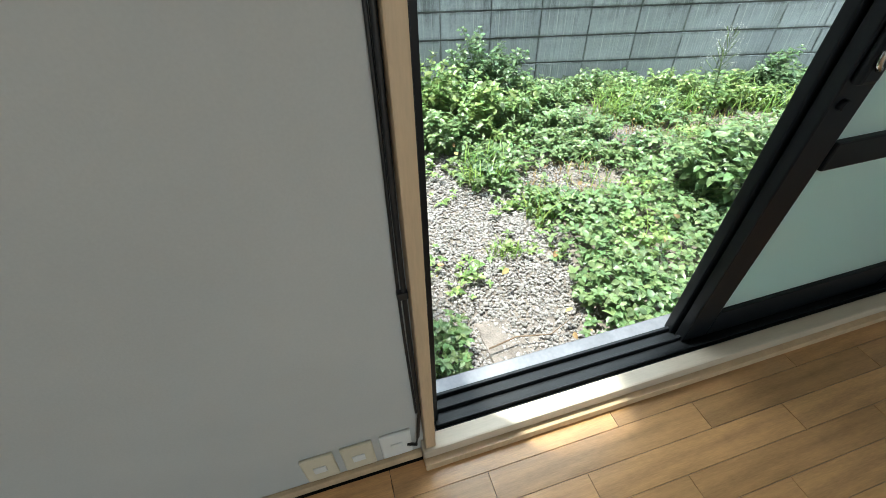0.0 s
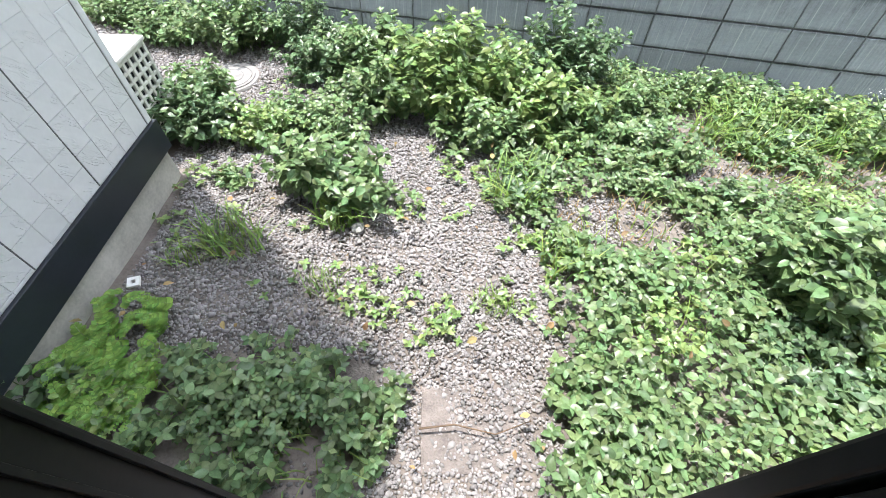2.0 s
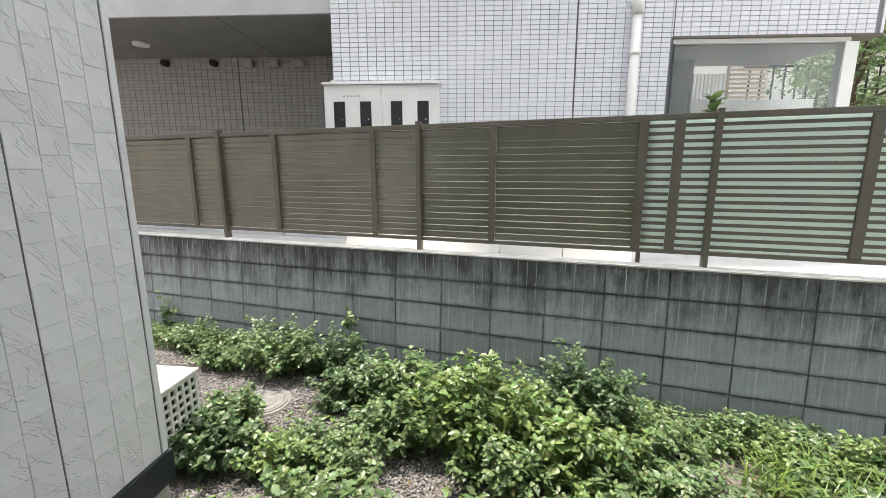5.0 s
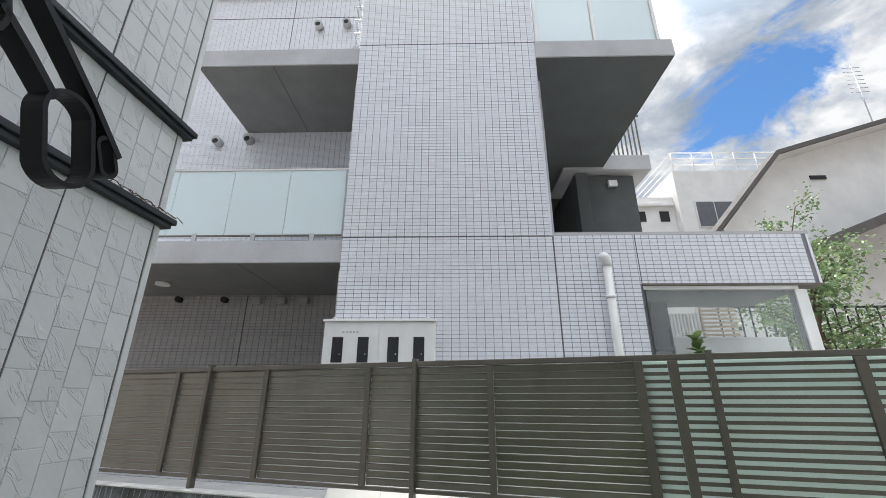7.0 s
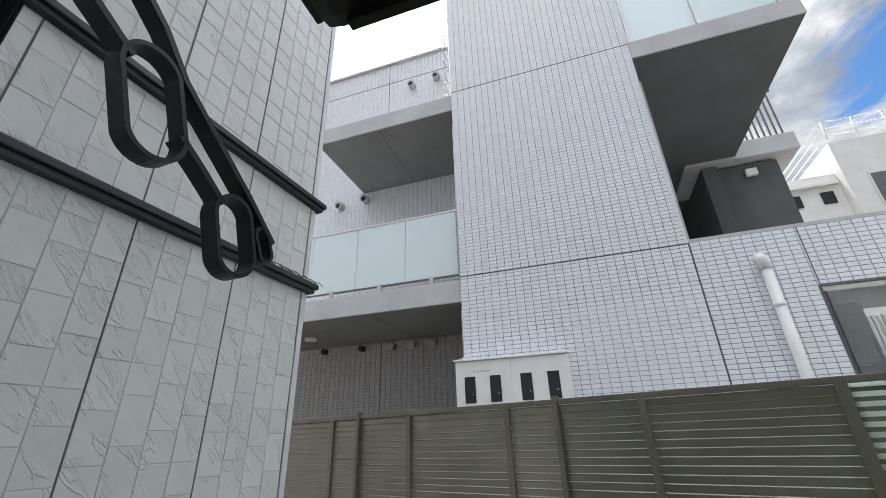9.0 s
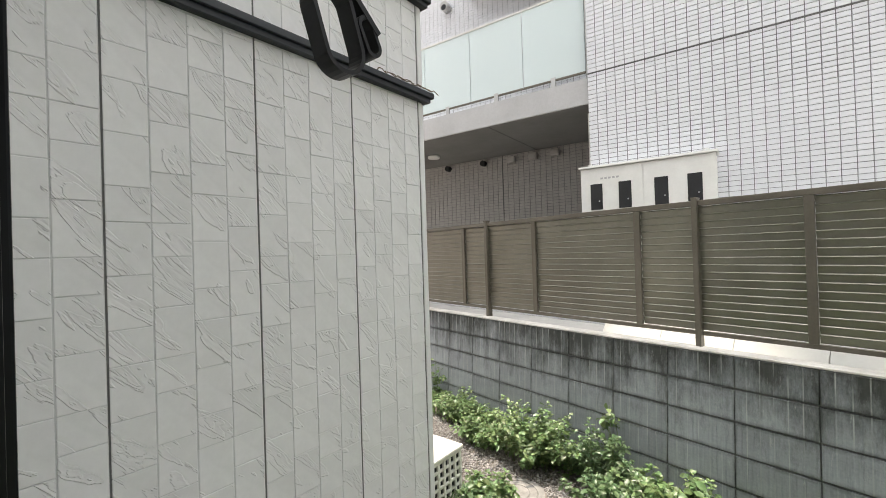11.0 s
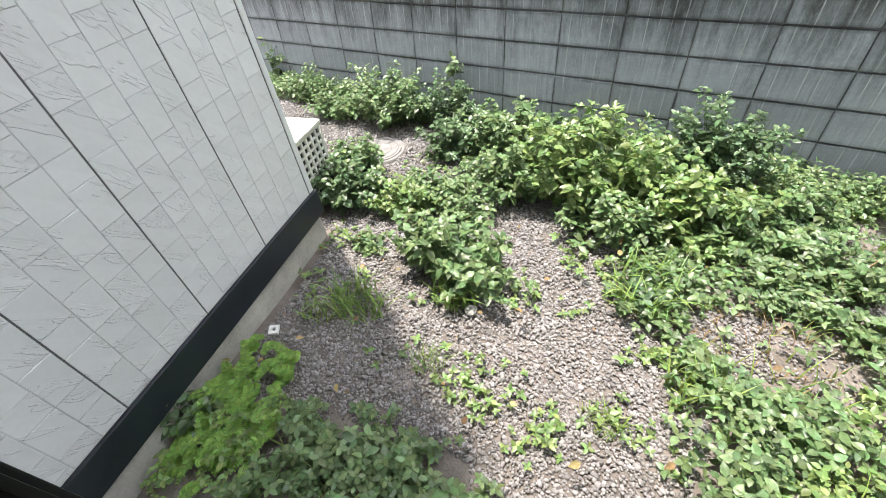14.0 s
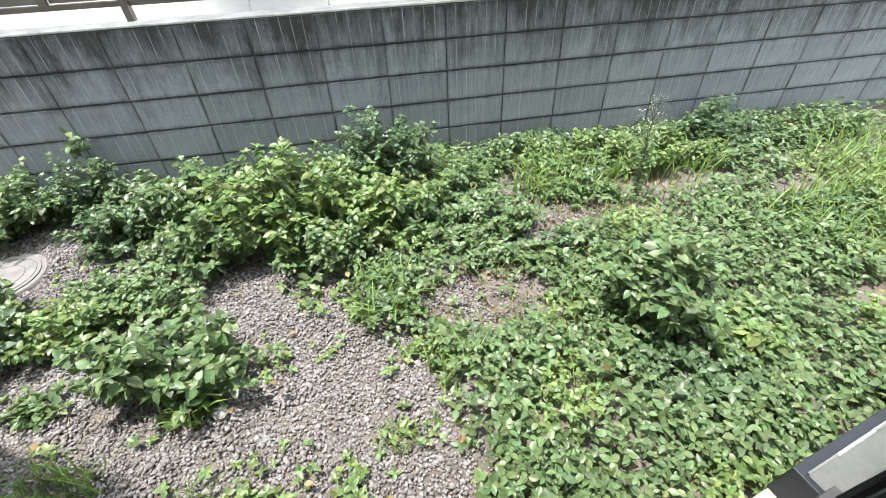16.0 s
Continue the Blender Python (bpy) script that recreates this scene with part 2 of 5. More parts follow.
M["bglass"] = glassy("milky_glass", (0.8, 0.9, 0.92), 0.25, 0.75)
M["winglass"] = glassy("window_glass", (0.86, 0.9, 0.9), 0.02, 0.1)


def slate_relief(m):
    """Cleft-stone relief: a few ragged ridges over a nearly flat face."""
    nt = m.node_tree
    tc = [n for n in nt.nodes if n.bl_idname == "ShaderNodeTexCoord"][0]
    oi = nt.nodes.new("ShaderNodeObjectInfo")
    geo = nt.nodes.new("ShaderNodeNewGeometry")
    rnd = nt.nodes.new("ShaderNodeVectorMath")
    rnd.operation = "ADD"
    nt.links.new(geo.outputs["Position"], rnd.inputs[0])
    nt.links.new(oi.outputs["Location"], rnd.inputs[1])
    turn = nt.nodes.new("ShaderNodeMapping")
    turn.inputs["Rotation"].default_value = (radians(-42), 0, 0)
    nt.links.new(rnd.outputs[0], turn.inputs["Vector"])
    mpp = nt.nodes.new("ShaderNodeMapping")
    mpp.inputs["Scale"].default_value = (1.0, 4.6, 1.15)
    nt.links.new(turn.outputs[0], mpp.inputs["Vector"])
    n0 = nd(nt, "ShaderNodeTexNoise", Scale=3.4, Detail=4.0, Roughness=0.5, Distortion=0.3)
    nt.links.new(mpp.outputs[0], n0.inputs["Vector"])
    rp = nt.nodes.new("ShaderNodeValToRGB")
    el = rp.color_ramp.elements
    el[0].position, el[1].position = 0.0, 1.0
    el[1].color = (1, 1, 1, 1)
    # broken layers: each rises slowly and ends in a sharp edge
    for at, val in ((0.555, 0.0), (0.572, 0.5), (0.625, 0.36), (0.638, 0.8), (0.69, 0.68), (0.7, 1.0)):
        e = el.new(at)
        e.color = (val, val, val, 1)
    nt.links.new(n0.outputs["Fac"], rp.inputs[0])
    old = [n for n in nt.nodes if n.bl_idname == "ShaderNodeBump"][0]
    b2 = nd(nt, "ShaderNodeBump", Strength=1.0, Distance=0.0065)
    nt.links.new(rp.outputs[0], b2.inputs["Height"])
    nt.links.new(old.outputs[0], b2.inputs["Normal"])
    nt.links.new(b2.outputs[0], bsdf(m).inputs["Normal"])


slate_relief(M["siding"])


def block_material():
    """Ribbed grey block: fine upright ribs, dark runs from the top, pale lime streaks."""
    m = mat("ribbed_block", (0.318, 0.34, 0.368), 0.92, 0.22, 3.5, 70, 0.3, objvar=0.1)
    nt = m.node_tree
    b = bsdf(m)
    geo = nt.nodes.new("ShaderNodeNewGeometry")
    mp = nt.nodes.new("ShaderNodeMapping")
    mp.inputs["Scale"].default_value = (1, 0.01, 0.012)
    nt.links.new(geo.outputs["Position"], mp.inputs["Vector"])
    rib = nd(nt, "ShaderNodeTexNoise", Scale=75.0, Detail=3.0, Roughness=0.7)
    nt.links.new(mp.outputs[0], rib.inputs["Vector"])
    bp = nd(nt, "ShaderNodeBump", Strength=0.8, Distance=0.012)
    nt.links.new(rib.outputs["Fac"], bp.inputs["Height"])
    old = [n for n in nt.nodes if n.bl_idname == "ShaderNodeBump" and n is not bp][0]
    nt.links.new(old.outputs[0], bp.inputs["Normal"])
    nt.links.new(bp.outputs[0], b.inputs["Normal"])
    hs = [n for n in nt.nodes if n.bl_idname == "ShaderNodeHueSaturation"][0]
    # stains that run down from the coping, long and ragged
    sep = nt.nodes.new("ShaderNodeSeparateXYZ")
    nt.links.new(geo.outputs["Position"], sep.inputs[0])
    mp2 = nt.nodes.new("ShaderNodeMapping")
    mp2.inputs["Scale"].default_value = (1, 0.01, 0.3)
    nt.links.new(geo.outputs["Position"], mp2.inputs["Vector"])
    st = nd(nt, "ShaderNodeTexNoise", Scale=6.0, Detail=9.0, Roughness=0.78)
    nt.links.new(mp2.outputs[0], st.inputs["Vector"])
    hgt = nd(nt, "ShaderNodeMapRange")
    hgt.inputs["From Min"].default_value, hgt.inputs["From Max"].default_value = 0.3, 1.0
    hgt.inputs["To Min"].default_value, hgt.inputs["To Max"].default_value = -0.14, 0.27
    nt.links.new(sep.outputs["Z"], hgt.inputs[0])
    ad = nt.nodes.new("ShaderNodeMath")
    ad.operation = "ADD"
    nt.links.new(st.outputs["Fac"], ad.inputs[0])
    nt.links.new(hgt.outputs[0], ad.inputs[1])
    rp = nt.nodes.new("ShaderNodeValToRGB")
    rp.color_ramp.elements[0].position, rp.color_ramp.elements[1].position = 0.5, 0.78
    nt.links.new(ad.outputs[0], rp.inputs[0])
    mx = nt.nodes.new("ShaderNodeMix")
    mx.data_type = "RGBA"
    mx.blend_type = "MULTIPLY"
    mx.inputs[7].default_value = (0.2, 0.2, 0.18, 1)
    nt.links.new(rp.outputs[0], mx.inputs[0])
    nt.links.new(hs.outputs[0], mx.inputs[6])
    # lime streaks
    mp3 = nt.nodes.new("ShaderNodeMapping")
    mp3.inputs["Scale"].default_value = (1, 0.01, 0.2)
    nt.links.new(geo.outputs["Position"], mp3.inputs["Vector"])
    ls = nd(nt, "ShaderNodeTexNoise", Scale=34.0, Detail=4.0, Roughness=0.75)
    nt.links.new(mp3.outputs[0], ls.inputs["Vector"])
    rp3 = nt.nodes.new("ShaderNodeValToRGB")
    rp3.color_ramp.elements[0].position, rp3.color_ramp.elements[1].position = 0.62, 0.74
    rp3.color_ramp.elements[1].color = (0.55, 0.55, 0.55, 1)
    nt.links.new(ls.outputs["Fac"], rp3.inputs[0])
    mx3 = nt.nodes.new("ShaderNodeMix")
    mx3.data_type = "RGBA"
    mx3.inputs[7].default_value = (0.56, 0.57, 0.56, 1)
    nt.links.new(rp3.outputs[0], mx3.inputs[0])
    rr = nd(nt, "ShaderNodeMapRange")
    rr.inputs["From Min"].default_value, rr.inputs["From Max"].default_value = 0.3, 0.7
    rr.inputs["To Min"].default_value, rr.inputs["To Max"].default_value = 0.9, 1.08
    nt.links.new(rib.outputs["Fac"], rr.inputs[0])
    mxr = nt.nodes.new("ShaderNodeMix")
    mxr.data_type, mxr.blend_type = "RGBA", "MULTIPLY"
    mxr.inputs[0].default_value = 1.0
    nt.links.new(mx.outputs[2], mxr.inputs[6])
    nt.links.new(rr.outputs[0], mxr.inputs[7])
    nt.links.new(mxr.outputs[2], mx3.inputs[6])
    # pale scored lines, one every seven centimetres, worn unevenly
    fr = nt.nodes.new("ShaderNodeMath")
    fr.operation = "PINGPONG"
    fr.inputs[1].default_value = 0.0334
    nt.links.new(sep.outputs["X"], fr.inputs[0])
    ln = nd(nt, "ShaderNodeMapRange")
    ln.inputs["From Min"].default_value, ln.inputs["From Max"].default_value = 0.0018, 0.0042
    ln.inputs["To Min"].default_value, ln.inputs["To Max"].default_value = 0.75, 0.0
    nt.links.new(fr.outputs[0], ln.inputs[0])
    wear = nd(nt, "ShaderNodeTexNoise", Scale=16.0, Detail=4.0)
    nt.links.new(mp2.outputs[0], wear.inputs["Vector"])
    wr = nd(nt, "ShaderNodeMapRange")
    wr.inputs["From Min"].default_value, wr.inputs["From Max"].default_value = 0.38, 0.66
    nt.links.new(wear.outputs["Fac"], wr.inputs[0])
    lm = nt.nodes.new("ShaderNodeMath")
    lm.operation = "MULTIPLY"
    nt.links.new(ln.outputs[0], lm.inputs[0])
    nt.links.new(wr.outputs[0], lm.inputs[1])
    mx4 = nt.nodes.new("ShaderNodeMix")
    mx4.data_type = "RGBA"
    mx4.inputs[7].default_value = (0.52, 0.54, 0.54, 1)
    nt.links.new(lm.outputs[0], mx4.inputs[0])
    nt.links.new(mx3.outputs[2], mx4.inputs[6])
    # grime gathered along the joints, ragged
    tco = nt.nodes.new("ShaderNodeTexCoord")
    sp = nt.nodes.new("ShaderNodeSeparateXYZ")
    nt.links.new(tco.outputs["Object"], sp.inputs[0])
    spread = nd(nt, "ShaderNodeTexNoise", Scale=9.0, Detail=6.0, Roughness=0.7)
    nt.links.new(geo.outputs["Position"], spread.inputs["Vector"])
    edges = []
    for axis, start, end in (("X", 0.182, 0.2), ("Z", 0.072, 0.094)):
        ab = nt.nodes.new("ShaderNodeMath")
        ab.operation = "ABSOLUTE"
        nt.links.new(sp.outputs[axis], ab.inputs[0])
        er = nd(nt, "ShaderNodeMapRange")
        er.inputs["From Min"].default_value, er.inputs["From Max"].default_value = start, end
        nt.links.new(ab.outputs[0], er.inputs[0])
        edges.append(er.outputs[0])
    big = nt.nodes.new("ShaderNodeMath")
    big.operation = "MAXIMUM"
    for i in (0, 1):
        nt.links.new(edges[i], big.inputs[i])
    sr = nd(nt, "ShaderNodeMapRange")
    sr.inputs["From Min"].default_value, sr.inputs["From Max"].default_value = 0.35, 0.65
    sr.inputs["To Min"].default_value, sr.inputs["To Max"].default_value = 0.1, 0.85
    nt.links.new(spread.outputs["Fac"], sr.inputs[0])
    gm = nt.nodes.new("ShaderNodeMath")
    gm.operation = "MULTIPLY"
    nt.links.new(big.outputs[0], gm.inputs[0])
    nt.links.new(sr.outputs[0], gm.inputs[1])
    mx5 = nt.nodes.new("ShaderNodeMix")
    mx5.data_type, mx5.blend_type = "RGBA", "MULTIPLY"
    mx5.inputs[7].default_value = (0.33, 0.33, 0.31, 1)
    nt.links.new(gm.outputs[0], mx5.inputs[0])
    nt.links.new(mx4.outputs[2], mx5.inputs[6])
    nt.links.new(mx5.outputs[2], b.inputs["Base Color"])
    return m


M["block"] = block_material()


# ---- building helpers ----
I4 = Matrix.Identity(4)
HOUSE = pose(-2.398, -1.705, 0, 0, 0, 13.27)
BUILD = pose(-0.766, 2.127, 0, 0, 0, 16.63)
WALL = pose(0, 0, 0, -3.67, 0, 0)


def mesh_of(name, bm, material):
    me = bpy.data.meshes.new(name)
    bm.to_mesh(me)
    bm.free()
    if material:
        me.materials.append(material)
    return me


def data_mesh(name, verts, faces, material, smooth=False):
    me = bpy.data.meshes.new(name)
    me.from_pydata(verts, [], faces)
    me.materials.append(material)
    if smooth:
        me.shade_smooth()
    me.update()
    return me


def thing(name, m, label, category, group="", kind=""):
    ob = new(name)
    ob.empty_display_size = 0.1
    ob.matrix_world = m
    return tagged(ob, label, category, group, kind)


def part(name, bm, material, parent, label="", at=None):
    ob = new(name, mesh_of(name, bm, material) if isinstance(bm, bmesh.types.BMesh) else bm)
    ob.parent = parent
    if at is not None:
        ob.matrix_local = at
    return tagged(ob, label)


def solid(name, bm, material, m=I4, label="", category="", kind="", group=""):
    ob = new(name, mesh_of(name, bm, material) if isinstance(bm, bmesh.types.BMesh) else bm)
    ob.matrix_world = m
    return tagged(ob, label, category, group, kind)


def box(x0, x1, y0, y1, z0, z1, bev=0.0, bm=None, rot=None):
    own = bmesh.new()
    bmesh.ops.create_cube(own, size=1.0)
    bmesh.ops.scale(own, vec=(x1 - x0, y1 - y0, z1 - z0), verts=own.verts)
    if bev:
        bmesh.ops.bevel(own, geom=own.edges[:], offset=bev, segments=2, affect="EDGES", profile=0.6)
    if rot is not None:
        bmesh.ops.transform(own, matrix=rot, verts=own.verts)
    bmesh.ops.translate(own, vec=((x0 + x1) / 2, (y0 + y1) / 2, (z0 + z1) / 2), verts=own.verts)
    return merge(bm, own)


def merge(bm, own):
    if bm is None:
        return own
    me = bpy.data.meshes.new("tmp")
    own.to_mesh(me)
    own.free()
    bm.from_mesh(me)
    bpy.data.meshes.remove(me)
    return bm


def tube(points, r, segs=10, bm=None, taper=1.0, closed=False):
    """A round bar along points."""
    own = bmesh.new() if bm is None else bm
    pts = [Vector(q) for q in points]
    n = len(pts)
    rings = []
    for i, q in enumerate(pts):
        a = pts[(i - 1) % n] if (closed or i) else q
        b = pts[(i + 1) % n] if (closed or i < n - 1) else q
        d = (b - a).normalized()
        side = d.cross(Vector((0.03, 0.11, 1))).normalized() if abs(d.z) < 0.95 else d.cross(Vector((1, 0.1, 0))).normalized()
        up = side.cross(d)
        rr = r * (1 + (taper - 1) * i / max(1, n - 1))
        rings.append([own.verts.new(q + rr * (math.cos(k * 2 * math.pi / segs) * side + math.sin(k * 2 * math.pi / segs) * up)) for k in range(segs)])
    for i in range(n if closed else n - 1):
        ra, rb = rings[i], rings[(i + 1) % n]
        for k in range(segs):
            f = own.faces.new((ra[k], ra[(k + 1) % segs], rb[(k + 1) % segs], rb[k]))
            f.smooth = True
    if not closed:
        own.faces.new(rings[0][::-1])
        own.faces.new(rings[-1])
    return own


def cyl(cx, cy, z0, z1, r, segs=24, bm=None, r2=None):
    return tube([(cx, cy, z0), (cx, cy, z1)], r, segs, bm, 1.0 if r2 is None else r2 / r)


def place_pieces(name, pieces, parent, material):
    """Pieces as objects that share meshes: rows of (centre, size)."""
    made = {}
    for (cx, cy, cz), (sx, sy, sz), bev in pieces:
        key = (round(sx, 3), round(sy, 3), round(sz, 3))
        if key not in made:
            made[key] = mesh_of(name, box(-sx / 2, sx / 2, -sy / 2, sy / 2, -sz / 2, sz / 2, bev), material)
            for poly in made[key].polygons:
                poly.use_smooth = False
        ob = new(name, made[key])
        ob.parent = parent
        ob.matrix_local = Matrix.Translation((cx, cy, cz))


def boxes_mesh(name, rows, material, chamfer=0.0):
    """Many boxes (centre, size) as one mesh, front (-y) face slightly drawn in."""
    verts, faces = [], []
    for (cx, cy, cz), (sx, sy, sz) in rows:
        b = len(verts)
        for yy, k in ((cy + sy / 2, 0.0), (cy - sy / 2, chamfer)):
            hx, hz = sx / 2 - k, sz / 2 - k
            verts += [(cx - hx, yy, cz - hz), (cx + hx, yy, cz - hz), (cx + hx, yy, cz + hz), (cx - hx, yy, cz + hz)]
        faces += [(b + 4, b + 5, b + 6, b + 7), (b, b + 1, b + 5, b + 4), (b + 1, b + 2, b + 6, b + 5), (b + 2, b + 3, b + 7, b + 6), (b + 3, b, b + 4, b + 7)]
    return data_mesh(name, verts, faces, material)


# ---- ground ----
def ground_mesh():
    bm = bmesh.new()
    xs = sorted(set([-400, -120, -40, -15] + [round(-7 + 0.125 * i, 3) for i in range(105)] + [8, 15, 40, 120, 400]))
    ys = sorted(set([-400, -120, -40, -15] + [round(-4 + 0.125 * i, 3) for i in range(34)] + [0.4, 15, 40, 120, 400]))
    grid = [[bm.verts.new((x, y, 0.035 * noise.noise(Vector((x * 1.3, y * 1.3, 3))) + 0.012 * noise.noise(Vector((x * 6, y * 6, 1))) - 0.035 * max(0.0, min(1.0, x / 2.0)) - (0.05 if abs(x) > 7 or y < -4 else 0.0) * 1.0)) for x in xs] for y in ys]
    for j in range(len(ys) - 1):
        for i in range(len(xs) - 1):
            f = bm.faces.new((grid[j][i], grid[j][i + 1], grid[j + 1][i + 1], grid[j + 1][i]))
            f.smooth = True
    return bm


def ground_z(x, y):
    return 0.035 * noise.noise(Vector((x * 1.3, y * 1.3, 3))) + 0.012 * noise.noise(Vector((x * 6, y * 6, 1))) - 0.035 * max(0.0, min(1.0, x / 2.0))


solid("ground", ground_mesh(), M["soil"], label="bare brown soil ground under gravel and weeds", category="ground", kind="structure")

# raised yard of the neighbour, behind the block wall
solid("pavement", box(-12, 9, 0.16, 12, -0.3, 0.9), M["paving"], label="grey concrete yard paving behind the block wall", category="pavement", kind="structure")
# kerb's bright white and sloping face stand in for sun on it
kerb = thing("kerb", pose(-1.95, 0.62, 0.9, 0, 0, -2), "low white concrete kerb, brightened and sloped to look sunlit", "kerb")
for i in range(5):
    bm = box(-0.75 + i * 0.5, -0.255 + i * 0.5, -0.1, 0.1, 0.0, 0.24)
    for q in bm.verts:
        if q.co.y < 0:
            q.co.y -= 0.16 * (0.24 - q.co.z) / 0.24
    part("kerb_stone", bm, M["white"], kerb)
low = thing("low_wall", pose(0, 1.0, 0.9), "low white tiled wall behind the fence", "wall")
part("wall_core", box(-8.0, -2.75, 0.008, 0.15, 0, 0.3), M["bjoint"], low)
tagged(part("tiles", boxes_mesh("tiles", [((-7.95 + 0.1 * i, 0.004, 0.025 + 0.05 * j), (0.094, 0.01, 0.045)) for i in range(52) for j in range(6)], M["btile"], 0.001), None, low), kind="stuff")

# ---- block wall ----
wall = solid("wall_garden", box(-8.0, 7.2, 0.008, 0.15, -0.4, 1.0 - 0.002), M["mortar"], WALL, "stained grey ribbed concrete block garden wall", "wall", "structure")
part("coping", box(-8.0, 7.2, -0.004, 0.16, 0.999, 1.012, 0.003), M["cap"], wall, "pale cement skim on the wall top")
pieces = []
for course in range(7):
    for k in range(-20, 18):
        z0 = 1.0 - 0.2 * (course + 1)
        pieces.append(((0.4 * k + 0.2, 0.006 + 0.0022 * math.sin(k * 7.3 + course * 3.1), z0 + 0.0995), (0.394, 0.03, 0.1885), 0.0035))
near = [q for q in pieces if -5.4 < q[0][0] < 4.6 and q[0][2] > -0.15]
rest = [q for q in pieces if q not in near]
place_pieces("block", near, wall, M["block"])
tagged(part("blocks_rest", boxes_mesh("blocks_rest", [(c, s) for c, s, _ in rest], M["block"], 0.003), None, wall), kind="stuff")


# ---- louvre fence on the wall ----
FY = 0.198
POSTS = [-7.99, -5.94, -3.894, -1.841, 0.215, 2.27, 4.32]
STILES = [-6.3, -5.3, -4.282, -3.257, -2.253, -1.241, -0.217, -0.003, 1.005, 2.02, 3.03]
fence = thing("louvre_fence", pose(0, FY, 0), "dark bronze aluminium louvre fence on the block wall", "fence")
for x in POSTS:
    pst = part("post", box(x - 0.018, x + 0.018, -0.03, 0.03, 0.99, 2.015, 0.004), M["fence"], fence)
    part("post_cap", box(x - 0.02, x + 0.02, -0.032, 0.032, 2.013, 2.024, 0.003), M["fence"], pst)
for a, b in zip(POSTS, POSTS[1:]):
    part("top_rail", box(a + 0.019, b - 0.019, -0.012, 0.04, 1.965, 2.003, 0.004), M["fence"], fence)
    part("bottom_rail", box(a + 0.019, b - 0.019, -0.002, 0.03, 1.078, 1.106, 0.004), M["fence"], fence)
for x in STILES:
    w = 0.03 if x > -0.3 else 0.024
    part("stile", box(x - w, x + w, -0.012, 0.012, 1.107, 1.964, 0.003), M["fence"], fence)
NS = 17
SP = (1.955 - 1.112) / NS
for a, b in zip(STILES, STILES[1:]):
    for i in range(NS):
        zc = 1.112 + SP * (i + 0.5)
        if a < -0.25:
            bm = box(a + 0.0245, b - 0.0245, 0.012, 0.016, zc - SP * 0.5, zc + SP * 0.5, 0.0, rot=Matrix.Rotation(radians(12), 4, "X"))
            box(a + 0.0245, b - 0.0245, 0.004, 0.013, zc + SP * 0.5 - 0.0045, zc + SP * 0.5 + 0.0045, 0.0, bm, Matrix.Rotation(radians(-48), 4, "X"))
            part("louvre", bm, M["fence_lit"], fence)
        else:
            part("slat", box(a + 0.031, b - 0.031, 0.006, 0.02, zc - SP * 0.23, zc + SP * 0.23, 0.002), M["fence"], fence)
sheet = thing("privacy_sheet", pose(0, FY + 0.09, 0), "pale green translucent sheet behind the fence slats", "screen")
part("sheet", box(-0.2, 4.3, 0, 0.006, 1.09, 1.97), M["green_sheet"], sheet)
for x in (-0.18, 1.4, 2.9, 4.28):
    part("leg", box(x - 0.015, x + 0.015, 0.007, 0.03, 0.9, 1.97, 0.002), M["fence"], sheet)

# ---- neighbouring apartment building ----
apt = thing("apartment_building", BUILD, "three-storey apartment building faced with small pale grey tiles", "building")


def tile_wall(s0, s1, z0, z1, n, face_mat, parent, name="wall", holes=(), take=None, seams_s=(), seams_z=(), deep=0.25, label=""):
    w = part(name, box(s0, s1, n + 0.008, n + deep, z0, z1), M["bjoint"], parent, label)
    rows, own = [], []
    for i in range(round((s1 - s0) / 0.1)):
        for j in range(round((z1 - z0) / 0.05)):
            c = (s0 + 0.1 * i + 0.05, n + 0.005, z0 + 0.05 * j + 0.025)
            if any(a - 0.02 < c[0] < b + 0.02 and e - 0.01 < c[2] < f + 0.01 for a, b, e, f in holes):
                continue
            size = (0.0945, 0.01, 0.0455)
            if take and take[0] < c[0] < take[1] and take[2] < c[2] < take[3]:
                own.append((c, size, 0.0012))
            else:
                rows.append((c, size))
    if rows:
        tagged(part("tiles", boxes_mesh("tiles", rows, face_mat, 0.0012), None, w), kind="stuff")
    return w, own


tower, tower_tiles = tile_wall(-2.7, -0.004, 0.9, 6.895, 0, M["btile"], apt, "tower_wall", take=(-1.45, 0, 2.1, 3.1))
tower2, _ = tile_wall(-2.7, -0.004, 6.912, 9.912, 0, M["btile"], apt, "upper_tower_wall")
part("tower_core", box(-2.66, -0.03, 0.26, 3.0, 0.9, 9.9), M["bconc"], apt)
part("tower_side", box(-0.03, 0.0, 0.0, 3.2, 3.7, 9.9), M["btile"], apt)
part("seam", box(-2.7, 0, -0.001, 0.01, 6.896, 6.911), M["seam"], apt)
part("seam", box(-2.7, 0, -0.002, 0.0, 3.683, 3.697), M["seam"], apt)
part("seam", box(-0.008, 0.004, -0.002, 0.01, 0.9, 3.68), M["seam"], apt)
wing, _ = tile_wall(0.008, 3.108, 0.9, 3.7, 0, M["btile"], apt, "wing_wall", holes=((1.03, 3.2, 2.0, 3.06), (1.03, 3.2, 0.85, 2.05)))
wing.data = mesh_of("wing_wall", box(1.03, 3.15, 0.008, 0.25, 3.06, 3.7, bm=box(0.008, 1.03, 0.008, 0.25, 0.9, 3.7)), M["bjoint"])
part("seam", box(1.024, 1.034, -0.003, 0.009, 0.9, 3.7), M["seam"], apt)
part("wing_roof", box(0.0, 3.2, 0.0, 5.0, 3.7, 3.74), M["bconc"], apt)
